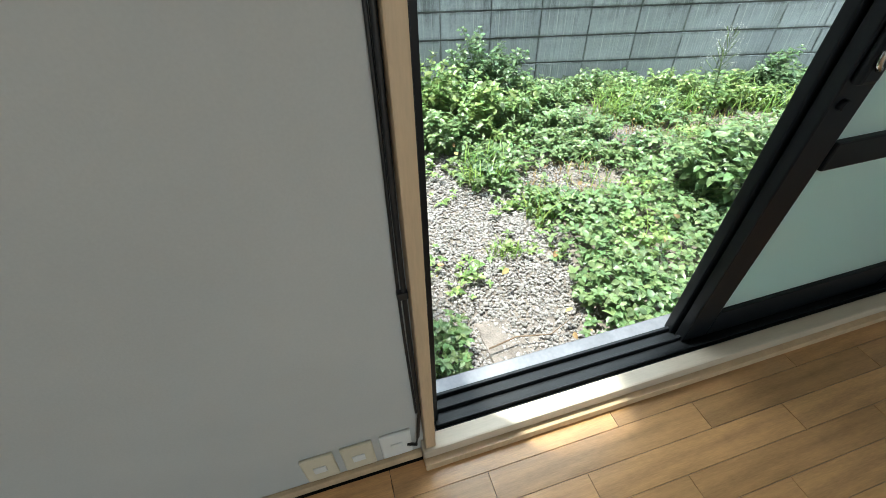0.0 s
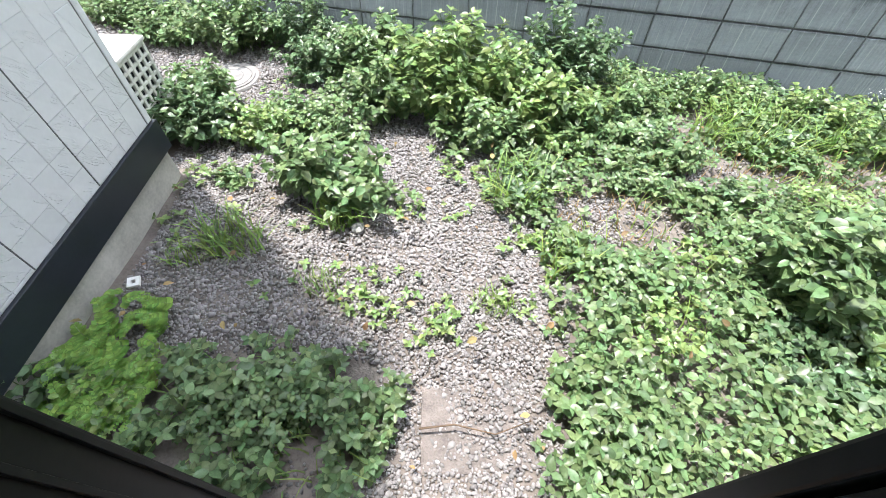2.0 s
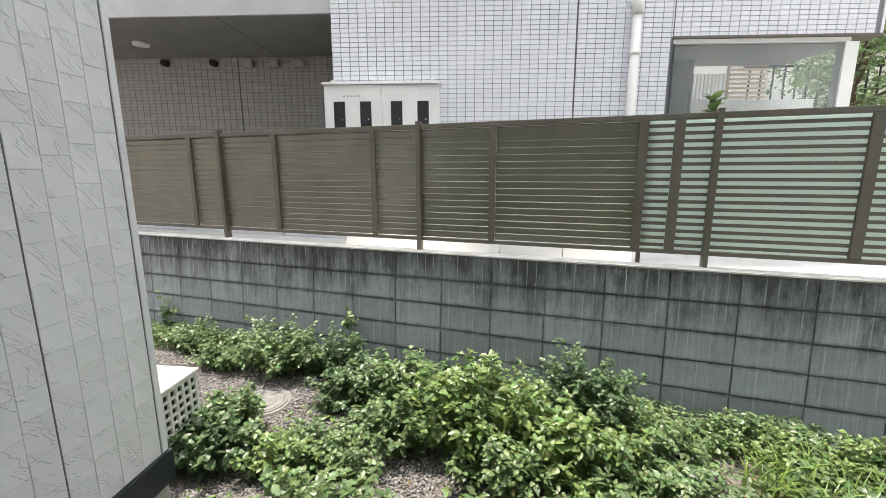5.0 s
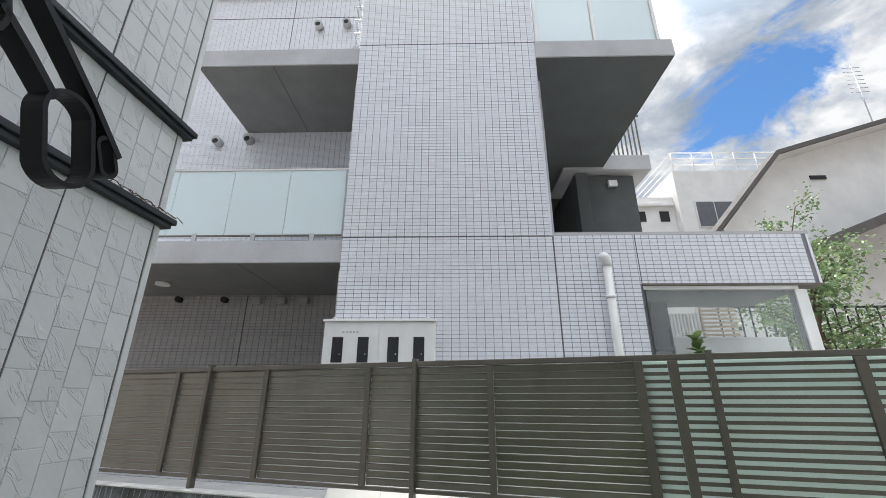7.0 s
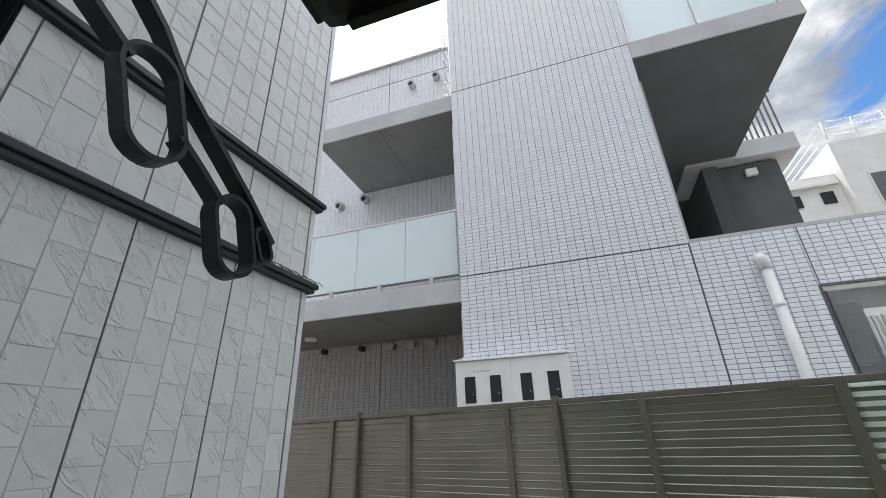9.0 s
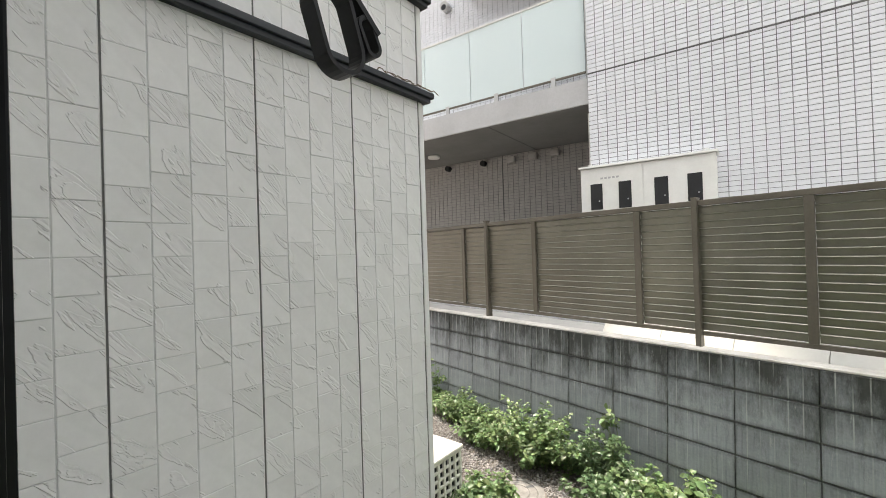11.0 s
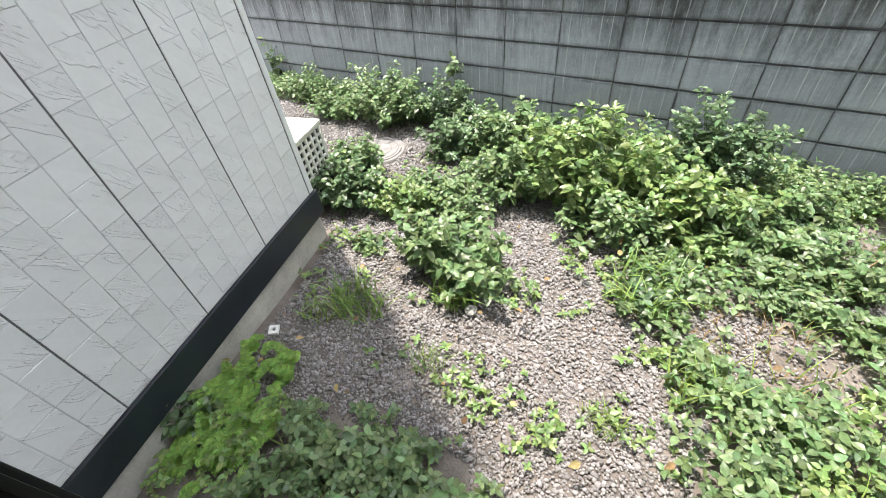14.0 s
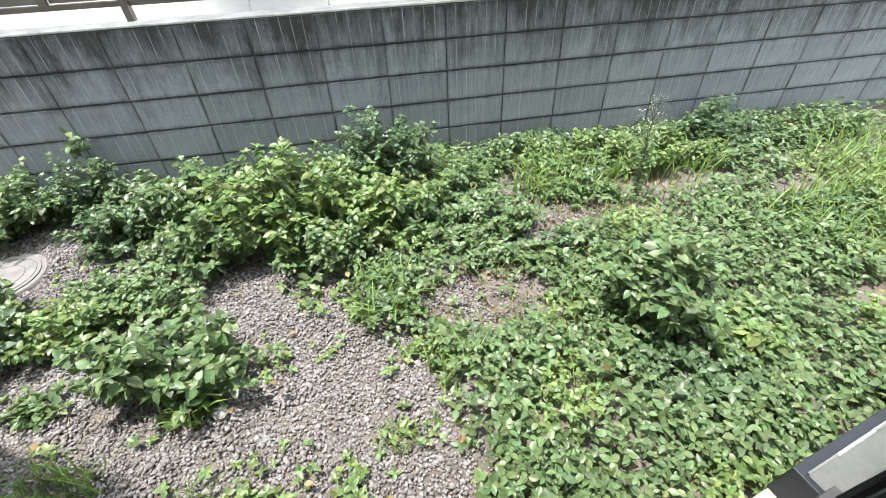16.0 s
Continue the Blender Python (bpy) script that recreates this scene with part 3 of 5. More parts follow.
part("lintel", box(1.03, 3.2, -0.01, 0.2, 3.035, 3.06, 0.003), M["fence"], apt)
part("wing_side", box(3.16, 3.19, 0.0, 0.3, 3.06, 3.7), M["btile"], apt)
win = part("window", box(1.03, 2.9, 0.02, 0.08, 2.99, 3.034, 0.003), M["white"], apt, "white aluminium window frame")
part("frame_side", box(1.035, 1.065, 0.02, 0.08, 0.95, 2.989, 0.003), M["trim"], win)
part("frame_side", box(2.85, 2.99, 0.02, 0.14, 0.95, 2.989, 0.004), M["white"], win)
part("pane", box(1.066, 2.849, 0.045, 0.053, 0.95, 2.988), M["winglass"], win)
# inside of that room
part("room_back", box(0.9, 3.1, 2.4, 2.5, 0.9, 1.9), M["white_wall"], apt)
part("room_ceiling", box(0.9, 3.1, 0.26, 1.25, 3.03, 3.058), M["soffit"], apt)
part("room_side", box(0.9, 1.0, 0.27, 2.39, 0.95, 3.02), M["soffit"], apt)
# near-black panel added to stand for the dimness inside the room
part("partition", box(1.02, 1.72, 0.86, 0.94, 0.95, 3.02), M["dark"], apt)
part("inner_post", box(1.62, 1.78, 1.0, 1.12, 0.95, 3.02), M["soffit"], apt)
inner = part("inner_parapet", box(1.8, 3.6, 1.3, 1.36, 0.95, 2.6, 0.01), M["white"], apt, "white low parapet seen through the glass")
for i in range(11):
    part("inner_bar", box(1.86 + 0.05 * i, 1.88 + 0.05 * i, 1.32, 1.345, 2.601, 2.95), M["white"], inner)
lat = part("lattice_screen", box(2.42, 2.44, 1.31, 1.35, 2.601, 3.1), M["wood"], apt, "tan lattice screen seen through the glass")
for i in range(8):
    part("lattice_slat", box(2.441, 2.95, 1.32, 1.34, 2.62 + 0.06 * i, 2.65 + 0.06 * i), M["wood"], lat)
stool = part("stool", box(1.3, 1.6, 0.6, 0.9, 2.33, 2.37, 0.01), M["trim"], apt, "dark chair inside the room")
for q in ((1.32, 0.62), (1.58, 0.62), (1.32, 0.88), (1.58, 0.88)):
    part("leg", box(q[0] - 0.012, q[0] + 0.012, q[1] - 0.012, q[1] + 0.012, 0.96, 2.6), M["trim"], stool)
# downpipe
pipe = part("downpipe", tube([(0.61, -0.06, 0.9), (0.61, -0.06, 3.32)], 0.05, 16), M["pvc"], apt, "white plastic downpipe")
part("elbow", tube([(0.61, -0.06, 3.26), (0.61, -0.058, 3.37), (0.605, -0.03, 3.4), (0.6, 0.03, 3.41)], 0.058, 16), M["pvc"], pipe)
part("clip", tube([(0.61, -0.06, 2.86), (0.61, -0.06, 2.9)], 0.056, 16), M["pvc"], pipe)
part("clip", tube([(0.61, -0.06, 2.04), (0.61, -0.06, 2.08)], 0.056, 16), M["pvc"], pipe)
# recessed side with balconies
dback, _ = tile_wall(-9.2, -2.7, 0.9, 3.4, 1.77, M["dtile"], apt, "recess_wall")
mback, _ = tile_wall(-9.2, -2.7, 3.7, 6.9, 1.77, M["btile"], apt, "middle_wall")
uback, _ = tile_wall(-9.2, -2.7, 6.9, 10.15, 1.77, M["btile"], apt, "top_wall")
for s in (-4.7, -7.1):
    part("seam", box(s - 0.008, s + 0.008, 1.764, 1.775, 0.9, 3.38), M["seam"], apt)
    part("seam", box(s - 0.006, s + 0.006, 1.764, 1.775, 6.9, 10.15), M["seam"], apt)
part("seam", box(-9.2, -2.7, 1.765, 1.776, 9.55, 9.562), M["seam"], apt)
part("parapet_cap", box(-9.2, -2.7, 1.72, 2.1, 10.15, 10.2, 0.005), M["bconc"], apt)
for z0, z1, left in ((3.365, 3.672, -9.0), (6.585, 6.9, -5.22)):
    slab = part("balcony", box(left, -2.702, 0.05, 1.76, z0 + 0.006, z1, 0.006), M["bconc"], apt, "concrete balcony slab")
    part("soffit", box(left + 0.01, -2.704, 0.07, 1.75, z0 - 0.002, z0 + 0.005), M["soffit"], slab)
    part("soffit_joint", box(-4.05, -4.03, 0.08, 1.74, z0 - 0.004, z0 - 0.0025), M["seam"], slab)
rail = part("glass_railing", box(-9.0, -2.72, 0.07, 0.1, 4.735, 4.76, 0.004), M["pvc"], apt, "milky glass balcony railing")
for i in range(8):
    s1 = -2.74 - 0.785 * i
    part("glass_panel", box(s1 - 0.775, s1, 0.08, 0.092, 3.77, 4.734), M["bglass"], rail)
    part("clamp", box(s1 - 0.42, s1 - 0.36, 0.072, 0.1, 3.673, 3.79, 0.003), M["bconc"], rail)
    part("bottom_rail", box(s1 - 0.775, s1, 0.076, 0.096, 3.745, 3.768, 0.002), M["fence"], rail)
for s, z, n in ((-5.83, 3.29, 1.77), (-5.06, 3.28, 1.77), (-2.95, 3.28, 1.77)):
    part("vent", tube([(s, n - 0.09, z), (s, n + 0.01, z)], 0.05, 14), M["dark"], apt, "round dark vent pipe")
for s in (-4.5, -4.1, -3.72):
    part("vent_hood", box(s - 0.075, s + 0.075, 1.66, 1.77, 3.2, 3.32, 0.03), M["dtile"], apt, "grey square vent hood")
for s, z in ((-5.75, 6.36), (-5.15, 6.4), (-4.1, 9.25), (-3.5, 9.3)):
    vh = part("vent_hood", tube([(s, 1.62, z), (s, 1.77, z)], 0.085, 16), M["bconc"], apt, "round steel vent hood")
    part("vent_mouth", tube([(s, 1.618, z - 0.03), (s, 1.625, z - 0.03)], 0.055, 12), M["dark"], vh)
part("ceiling_lamp", tube([(-5.6, 0.95, 3.325), (-5.6, 0.95, 3.366)], 0.1, 18), M["white"], apt, "round white flush lamp, off")
part("drain_pipe", tube([(-2.78, 0.42, 0.9), (-2.78, 0.42, 10.0)], 0.045, 12), M["pvc"], apt, "white drain pipe in the corner")
for i in range(7):
    zz = 7.05 + 0.3 * i
    part("ladder_rung", tube([(-2.74, 0.45, zz), (-2.95, 0.45, zz), (-2.95, 0.75, zz), (-2.74, 0.75, zz)], 0.012, 8), M["chrome"], apt)
# balcony high on the other side
hi = part("high_balcony", box(0.004, 2.1, 0.0, 4.6, 6.62, 6.93, 0.006), M["bconc"], apt, "deep concrete balcony slab, its soffit coloured dark for shade")
part("soffit", box(0.01, 2.09, 0.02, 4.59, 6.613, 6.6195), M["soffit_shaded"], hi)
for s in (0.05, 0.95, 1.92):
    part("mullion", box(s - 0.025, s + 0.025, 0.03, 0.09, 6.932, 9.4, 0.004), M["pvc"], hi)
for z in (6.95, 7.93, 8.9):
    part("transom", box(0.076, 0.924, 0.04, 0.08, z - 0.015, z + 0.015, 0.003), M["sill"], hi)
    part("transom", box(0.976, 1.894, 0.04, 0.08, z - 0.015, z + 0.015, 0.003), M["sill"], hi)
for s0, s1 in ((0.076, 0.924), (0.976, 1.894)):
    for z0, z1 in ((6.967, 7.913), (7.947, 8.883), (8.917, 9.4)):
        part("glass_panel", box(s0, s1, 0.055, 0.063, z0, z1), M["bglass"], hi)
part("side_glass", box(1.9, 1.91, 0.1, 4.5, 6.94, 9.4), M["bglass"], hi)
# stair shaft and landing walls take the shaded colour to read as dim
part("stair_wall", box(-0.15, 1.62, 6.0, 6.2, 3.74, 6.61), M["soffit_shaded"], apt)
part("shaft_side", box(1.5, 1.62, 3.61, 5.99, 3.74, 6.61), M["soffit_shaded"], apt)
part("shaft_side", box(-0.15, -0.03, 3.0, 5.99, 3.74, 6.61), M["soffit_shaded"], apt)
part("shaft_ceiling", box(-0.15, 1.62, 4.61, 6.2, 6.62, 6.7), M["soffit_shaded"], apt)
part("side_post", box(0.06, 0.16, 0.5, 0.6, 3.74, 6.61, 0.004), M["bconc"], apt)
part("stair_beam", box(1.35, 1.6, 2.9, 3.2, 3.74, 6.3, 0.01), M["soffit_shaded"], apt)
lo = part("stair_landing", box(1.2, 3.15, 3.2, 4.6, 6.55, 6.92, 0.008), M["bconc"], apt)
part("landing_wall", box(1.5, 2.8, 3.4, 3.6, 3.74, 6.5), M["soffit_shaded"], apt)
for i in range(9):
    part("baluster", box(2.2 + 0.1 * i, 2.225 + 0.1 * i, 3.25, 3.28, 6.921, 8.0), M["fence"], lo)
part("handrail", box(2.15, 3.1, 3.24, 3.29, 8.0, 8.04, 0.004), M["fence"], lo)
part("wall_lamp", box(2.2, 2.4, 3.3, 3.39, 6.2, 6.35, 0.02), M["pvc"], apt)
place_pieces("tile", tower_tiles, tower, M["btile_p"])

# meter cabinet on the tower
cab = thing("meter_cabinet", BUILD @ pose(-2.12, 0, 2.1), "white steel double meter cabinet with dark viewing windows", "cabinet")
part("body", box(-0.635, 0.635, -0.2, -0.002, -0.75, 0.465, 0.006), M["white"], cab)
part("hood", box(-0.65, 0.65, -0.23, -0.002, 0.466, 0.492, 0.006), M["white"], cab)
for s in (-0.55, 0.55):
    part("lifting_eye", tube([(s + 0.03 * math.cos(a), -0.12, 0.505 + 0.02 * math.sin(a)) for a in [k * math.pi / 4 for k in range(8)]], 0.007, 6, closed=True), M["white"], cab)
for s0, s1 in ((-0.625, -0.006), (0.006, 0.625)):
    d = part("door", box(s0, s1, -0.208, -0.2, -0.74, 0.46, 0.003), M["white"], cab)
    for c in (-0.17, 0.12):
        mid = (s0 + s1) / 2 + c + 0.02
        part("viewing_window", box(mid - 0.062, mid + 0.062, -0.213, -0.2085, 0.01, 0.29, 0.004), M["dark"], d, "dark glazed meter window")
        part("latch", tube([(mid + 0.03, -0.218, 0.1), (mid + 0.03, -0.2135, 0.1)], 0.008, 8), M["chrome"], d)
for i in range(5):
    part("lettering", box(-0.42 + i * 0.04, -0.395 + i * 0.04, -0.2095, -0.2082, 0.335, 0.355), M["bconc"], cab)

# ---- our house: side wing with slate-look siding ----
siding = solid("wall_siding", box(-3.5, 0.0032, -1.62, 0.003, 0.32, 5.6), M["groove"], HOUSE, "light grey slate-look siding on the house wing", "wall", "structure")
base = solid("wall_foundation", box(-3.5, 0.0, -1.62, -0.01, -0.2, 0.165), M["foundation"], HOUSE, "pale concrete foundation strip under the siding", "foundation", "structure")
wtrim = solid("trim_flashing", box(-3.5, 0.022, -1.62, 0.02, 0.165, 0.322, 0.004), M["trim"], HOUSE, "black metal base flashing below the siding", "trim", "structure")
COL = 0.4255 / 4
spieces, supper = [], []
for i in range(15):
    v1 = -0.0295 - i * COL
    wide = COL - (0.007 if i % 4 == 0 else 0.003)
    vc = v1 - COL / 2 - (0.002 if i % 4 == 0 else 0)
    for z0, z1, store in ((0.325, 2.462, spieces), (2.525, 2.955, spieces), (3.01, 5.55, supper)):
        z, k = z0 - 0.392 * ((i * 0.62 + 0.13 * (i % 2)) % 1.0), 0
        while z < z1:
            h = 0.098 if k % 3 == 2 else 0.147
            a, b = max(z, z0), min(z + h, z1)
            if b - a > 0.012:
                store.append(((vc, a, b), wide, i))
            z += h
            k += 1
mesh_cache = {}
for (vc, a, b), wide, i in spieces:
    key = (round(wide, 4), round(b - a, 3))
    if key not in mesh_cache:
        mesh_cache[key] = mesh_of("siding_tile", box(-0.006, 0.006, -wide / 2, wide / 2, -(b - a) / 2 + 0.0008, (b - a) / 2 - 0.0008, 0.0026), M["siding"])
    ob = new("tile", mesh_cache[key])
    ob.parent = siding
    ob.matrix_local = pose(0.0005 + 0.0012 * math.sin(vc * 91 + a * 57), vc, (a + b) / 2)
verts, faces = [], []
for (vc, a, b), wide, i in supper:
    n0 = len(verts)
    for u, q in ((-0.006, 0.0), (0.006, 0.003)):
        verts += [(u, vc - wide / 2 + q, a + q), (u, vc + wide / 2 - q, a + q), (u, vc + wide / 2 - q, b - 0.0024 - q), (u, vc - wide / 2 + q, b - 0.0024 - q)]
    faces += [(n0 + 4, n0 + 5, n0 + 6, n0 + 7), (n0, n0 + 1, n0 + 5, n0 + 4), (n0 + 1, n0 + 2, n0 + 6, n0 + 5), (n0 + 2, n0 + 3, n0 + 7, n0 + 6), (n0 + 3, n0, n0 + 4, n0 + 7)]
tagged(part("tiles_above", data_mesh("tiles_above", verts, faces, M["siding"]), None, siding), kind="stuff")
for k in range(4):
    v = -0.0295 - 4 * k * COL
    part("panel_seam", box(0.0, 0.0046, v - 0.003, v + 0.003, 0.325, 5.55), M["seam"], siding)
for z0, z1 in ((0.325, 2.462), (2.525, 2.955), (3.01, 5.55)):
    part("corner_piece", box(-0.05, 0.008, -0.026, 0.008, z0, z1, 0.004), M["siding"], siding)
for z in (2.47, 2.962):
    band = part("band_rail", box(-3.5, 0.036, -1.6, 0.036, z, z + 0.022, 0.003), M["trim"], siding, "dark metal band between siding rows")
    part("band_lip", box(-3.5, 0.05, -1.6, 0.05, z + 0.0225, z + 0.05, 0.004), M["trim"], band)
solid("roof_wing", box(-3.6, 0.04, -1.65, 0.04, 5.6, 5.75, 0.01), M["roof"], HOUSE, "dark roof edge above the house wing", "roof", "structure")
# unseen eave, added and sized to block sun from the room floor
solid("roof_eave", box(0.06, 5.4, -1.7, -0.82, 5.6, 5.74, 0.01), M["roof"], HOUSE, "unseen dark eave added to keep sun off the room floor", "roof", "structure")

# ---- our house: window wall ----
WZ0, WZ1 = 0.385, 2.25
bm = box(0.0, 1.019, -1.7, -1.6, 0.0, 2.75)
box(2.641, 5.2, -1.7, -1.6, 0.0, 2.75, bm=bm)
box(1.0192, 2.641, -1.7, -1.6, WZ1 + 0.013, 2.75, bm=bm)
box(1.0192, 2.66, -1.7, -1.6, -0.2, 0.33, bm=bm)
box(0.0, 5.2, -1.7, -1.62, 2.75, 5.6, bm=bm)
solid("wall_window", bm, M["siding"], HOUSE, "grey siding outer wall round the sliding window", "wall", "structure")
bm = box(-0.9, 0.995, -1.72, -1.702, 0.33, 2.7)
box(2.7, 3.3, -1.72, -1.702, 0.33, 2.7, bm=bm)
box(0.9952, 2.7, -1.72, -1.702, WZ1 + 0.06, 2.7, bm=bm)
solid("wall_room", bm, M["wallpaper"], HOUSE, "warm off-white wallpaper inside wall", "wall", "structure")
# the south wall's opening is unseen, added for the fill lamp
for n, bmx in (("wall_west", box(-1.0, -0.9, -5.0, -1.7, 0.2, 2.7)), ("wall_east", box(3.3, 3.4, -5.0, -1.7, 0.2, 2.7)), ("wall_south", box(-1.0, 3.4, -5.1, -5.0, 2.45, 2.7, bm=box(2.5, 3.4, -5.1, -5.0, 0.2, 2.45, bm=box(-1.0, -0.1, -5.1, -5.0, 0.2, 2.45, bm=box(-0.1, 2.5, -5.1, -5.0, 0.2, 0.65)))))):
    solid(n, bmx, M["wallpaper"], HOUSE, "plain off-white wallpapered room wall", "wall", "structure")
solid("ceiling", box(-1.0, 3.4, -5.1, -1.7, 2.7, 2.8), M["wallpaper"], HOUSE, "plain white room ceiling", "ceiling", "structure")
floor = solid("floor", box(-1.0, 3.4, -5.1, -1.7, 0.2, 0.317), M["dark"], HOUSE, "honey-brown wooden strip floor", "floor", "structure")
bb = solid("baseboard", box(-0.9, 0.987, -1.732, -1.7205, 0.33, 0.362, 0.003), M["wood"], HOUSE, "tan wooden baseboard", "baseboard", "structure")
casing = thing("window_casing", HOUSE, "tan wooden casing round the sliding window", "casing", kind="structure")
part("jamb", box(0.996, 1.02, -1.745, -1.692, 0.40, WZ1 + 0.06, 0.003), M["wood"], casing)
part("jamb", box(2.635, 2.70, -1.735, -1.692, 0.40, WZ1 + 0.06, 0.003), M["wood"], casing)
part("head", box(1.021, 2.634, -1.735, -1.692, WZ1 + 0.012, WZ1 + 0.06, 0.003), M["wood"], casing)
part("sill", box(0.988, 2.70, -1.752, -1.709, 0.36, 0.400, 0.005), M["sillwood"], casing, "pale worn wooden window sill")
part("sill_face", box(0.988, 2.70, -1.768, -1.7205, 0.318, 0.359, 0.002), M["wood"], casing)

# sliding window
sw = thing("window_1", HOUSE, "black aluminium sliding window standing open, frosted panes", "window", kind="structure")
part("window_sill", box(1.0, 2.66, -1.708, -1.562, 0.345, 0.376, 0.003), M["sill"], sw, "grey aluminium threshold")
for v in (-1.694, -1.655, -1.618):
    part("track", box(1.034, 2.63, v - 0.004, v + 0.004, 0.3765, 0.4, 0.001), M["sash"], sw)
part("track_bed", box(1.034, 2.63, -1.706, -1.625, 0.3762, 0.384), M["sash"], sw)
for u0, u1 in ((1.0205, 1.033), (2.627, 2.64)):
    fr = part("window_frame", box(u0, u1, -1.69, -1.58, 0.377, WZ1 + 0.012, 0.002), M["sash"], sw)
    uu = u1 if u0 < 2 else u0 - 0.012
    for v in (-1.672, -1.634, -1.59):
        part("frame_rib", box(uu, uu + 0.012, v - 0.004, v + 0.004, 0.378, WZ1, 0.001), M["sash"], fr)
part("window_head", box(1.034, 2.626, -1.69, -1.58, WZ1 - 0.02, WZ1 + 0.012, 0.003), M["sash"], sw)


def leaf_sash(u0, u1, v0, v1, latch):
    st = part("sliding_sash", box(u0, u0 + 0.085, v0, v1, 0.385, WZ1 - 0.022, 0.004), M["sash"], sw)
    part("stile", box(u1 - 0.06, u1, v0, v1, 0.385, WZ1 - 0.022, 0.004), M["sash"], st)
    part("stile_bead", box(u0 + 0.0855, u0 + 0.095, v0 + 0.006, v1 - 0.006, 0.49, WZ1 - 0.08, 0.002), M["sash"], st)
    part("bottom_rail", box(u0 + 0.086, u1 - 0.061, v0, v1, 0.385, 0.488, 0.004), M["sash"], st)
    part("top_rail", box(u0 + 0.086, u1 - 0.061, v0, v1, WZ1 - 0.08, WZ1 - 0.022, 0.004), M["sash"], st)
    part("middle_rail", box(u0 + 0.096, u1 - 0.061, v0 - 0.001, v1 + 0.001, 0.945, 1.01, 0.004), M["sash"], st)
    vm = (v0 + v1) / 2
    part("lower_pane", box(u0 + 0.096, u1 - 0.061, vm - 0.003, vm + 0.003, 0.489, 0.944), M["frost"], st, "pale green frosted pane")
    part("upper_pane", box(u0 + 0.096, u1 - 0.061, vm - 0.003, vm + 0.003, 1.011, WZ1 - 0.081), M["frost"], st, "pale green frosted pane")
    if latch:
        la = part("latch", box(u0 + 0.006, u0 + 0.05, v0 - 0.02, v0 - 0.001, 1.14, 1.24, 0.007), M["sash"], st)
        part("crescent", tube([(u0 + 0.028 + 0.02 * math.cos(a), v0 - 0.026, 1.19 + 0.024 * math.sin(a)) for a in [0.6 + 0.45 * k for k in range(9)]], 0.005, 8), M["chrome"], la, "chrome crescent lock")
        part("stop", tube([(u0 + 0.026, v0 - 0.012, 1.1), (u0 + 0.026, v0, 1.1)], 0.01, 10), M["sash"], la)


leaf_sash(1.792, 2.625, -1.668, -1.638, True)
leaf_sash(1.782, 2.60, -1.63, -1.603, False)

# siding wall beyond the window, with its base flashing
east = solid("wall_siding_east", box(2.665, 5.2, -1.5995, -1.518, 0.322, 2.75), M["groove"], HOUSE, "light grey slate-look siding beyond the window", "wall", "structure")
for r in range(17):
    z0 = 0.325 + 0.142 * r
    for c in range(4):
        u0 = 2.667 + 0.42 * c + (0.21 if r % 2 else 0.0)
        part("tile", box(u0, u0 + 0.416, -1.5175, -1.511, z0, z0 + 0.139, 0.0015), M["siding"], east)
solid("trim_flashing_east", box(2.645, 5.2, -1.5995, -1.484, 0.165, 0.3215, 0.004), M["trim"], HOUSE, "black metal base flashing below the siding", "trim", "structure")
solid("wall_footing", box(2.35, 5.2, -1.5995, -1.49, -0.2, 0.1645, 0.006), M["concrete"], HOUSE, "rough grey concrete footing beside the threshold", "foundation", "structure")

# withered tendrils on the siding band
dv = thing("dry_vine", HOUSE, "withered thin dark vine clinging to the band", "vine")
for k in range(9):
    v = -0.34 + 0.043 * k
    part("tendril", tube([(0.045 + 0.004 * math.sin(3 * k + j), v + 0.016 * j + 0.008 * math.sin(5 * j + k), 2.521 + 0.014 * abs(math.sin(2.1 * j + k))) for j in range(6)], 0.0022, 5), M["bark"], dv)

# shutter box over the window
sh = thing("shutter_box", HOUSE @ pose(1.1, -1.45, 0, 0, 0, 3.3) @ pose(-1.1, 1.45, 0), "black metal shutter box over the window", "shutter box")
part("housing", box(1.15, 3.0, -1.6, -1.345, 2.262, 2.5, 0.03), M["black"], sh)
part("end_cap", box(1.138, 1.1495, -1.59, -1.355, 2.285, 2.495, 0.004), M["black"], sh)
part("lip", box(1.2, 2.95, -1.375, -1.36, 2.24, 2.2615, 0.002), M["black"], sh)


# laundry pole bracket
def ribbon(points, width, thick, u, closed=True):
    """A flat bar bent along (v, z) points, width along u."""
    bm = bmesh.new()
    n = len(points)
    rings = []
    for i in range(n):
        a, b = Vector(points[(i - 1) % n] if closed or i else points[i]), Vector(points[(i + 1) % n] if closed or i < n - 1 else points[i])
        d = (b - a).normalized()
        nr = Vector((-d.y, d.x)) * thick / 2
        q = Vector(points[i])
        rings.append([bm.verts.new((u + s * width / 2, q.x + k * nr.x, q.y + k * nr.y)) for s, k in ((-1, -1), (1, -1), (1, 1), (-1, 1))])
    for i in range(n if closed else n - 1):
        ra, rb = rings[i], rings[(i + 1) % n]
        for k in range(4):
            bm.faces.new((ra[k], ra[(k + 1) % 4], rb[(k + 1) % 4], rb[k]))
    if not closed:
        bm.faces.new(rings[0][::-1])
        bm.faces.new(rings[-1])
    bmesh.ops.recalc_face_normals(bm, faces=bm.faces)
    return bm


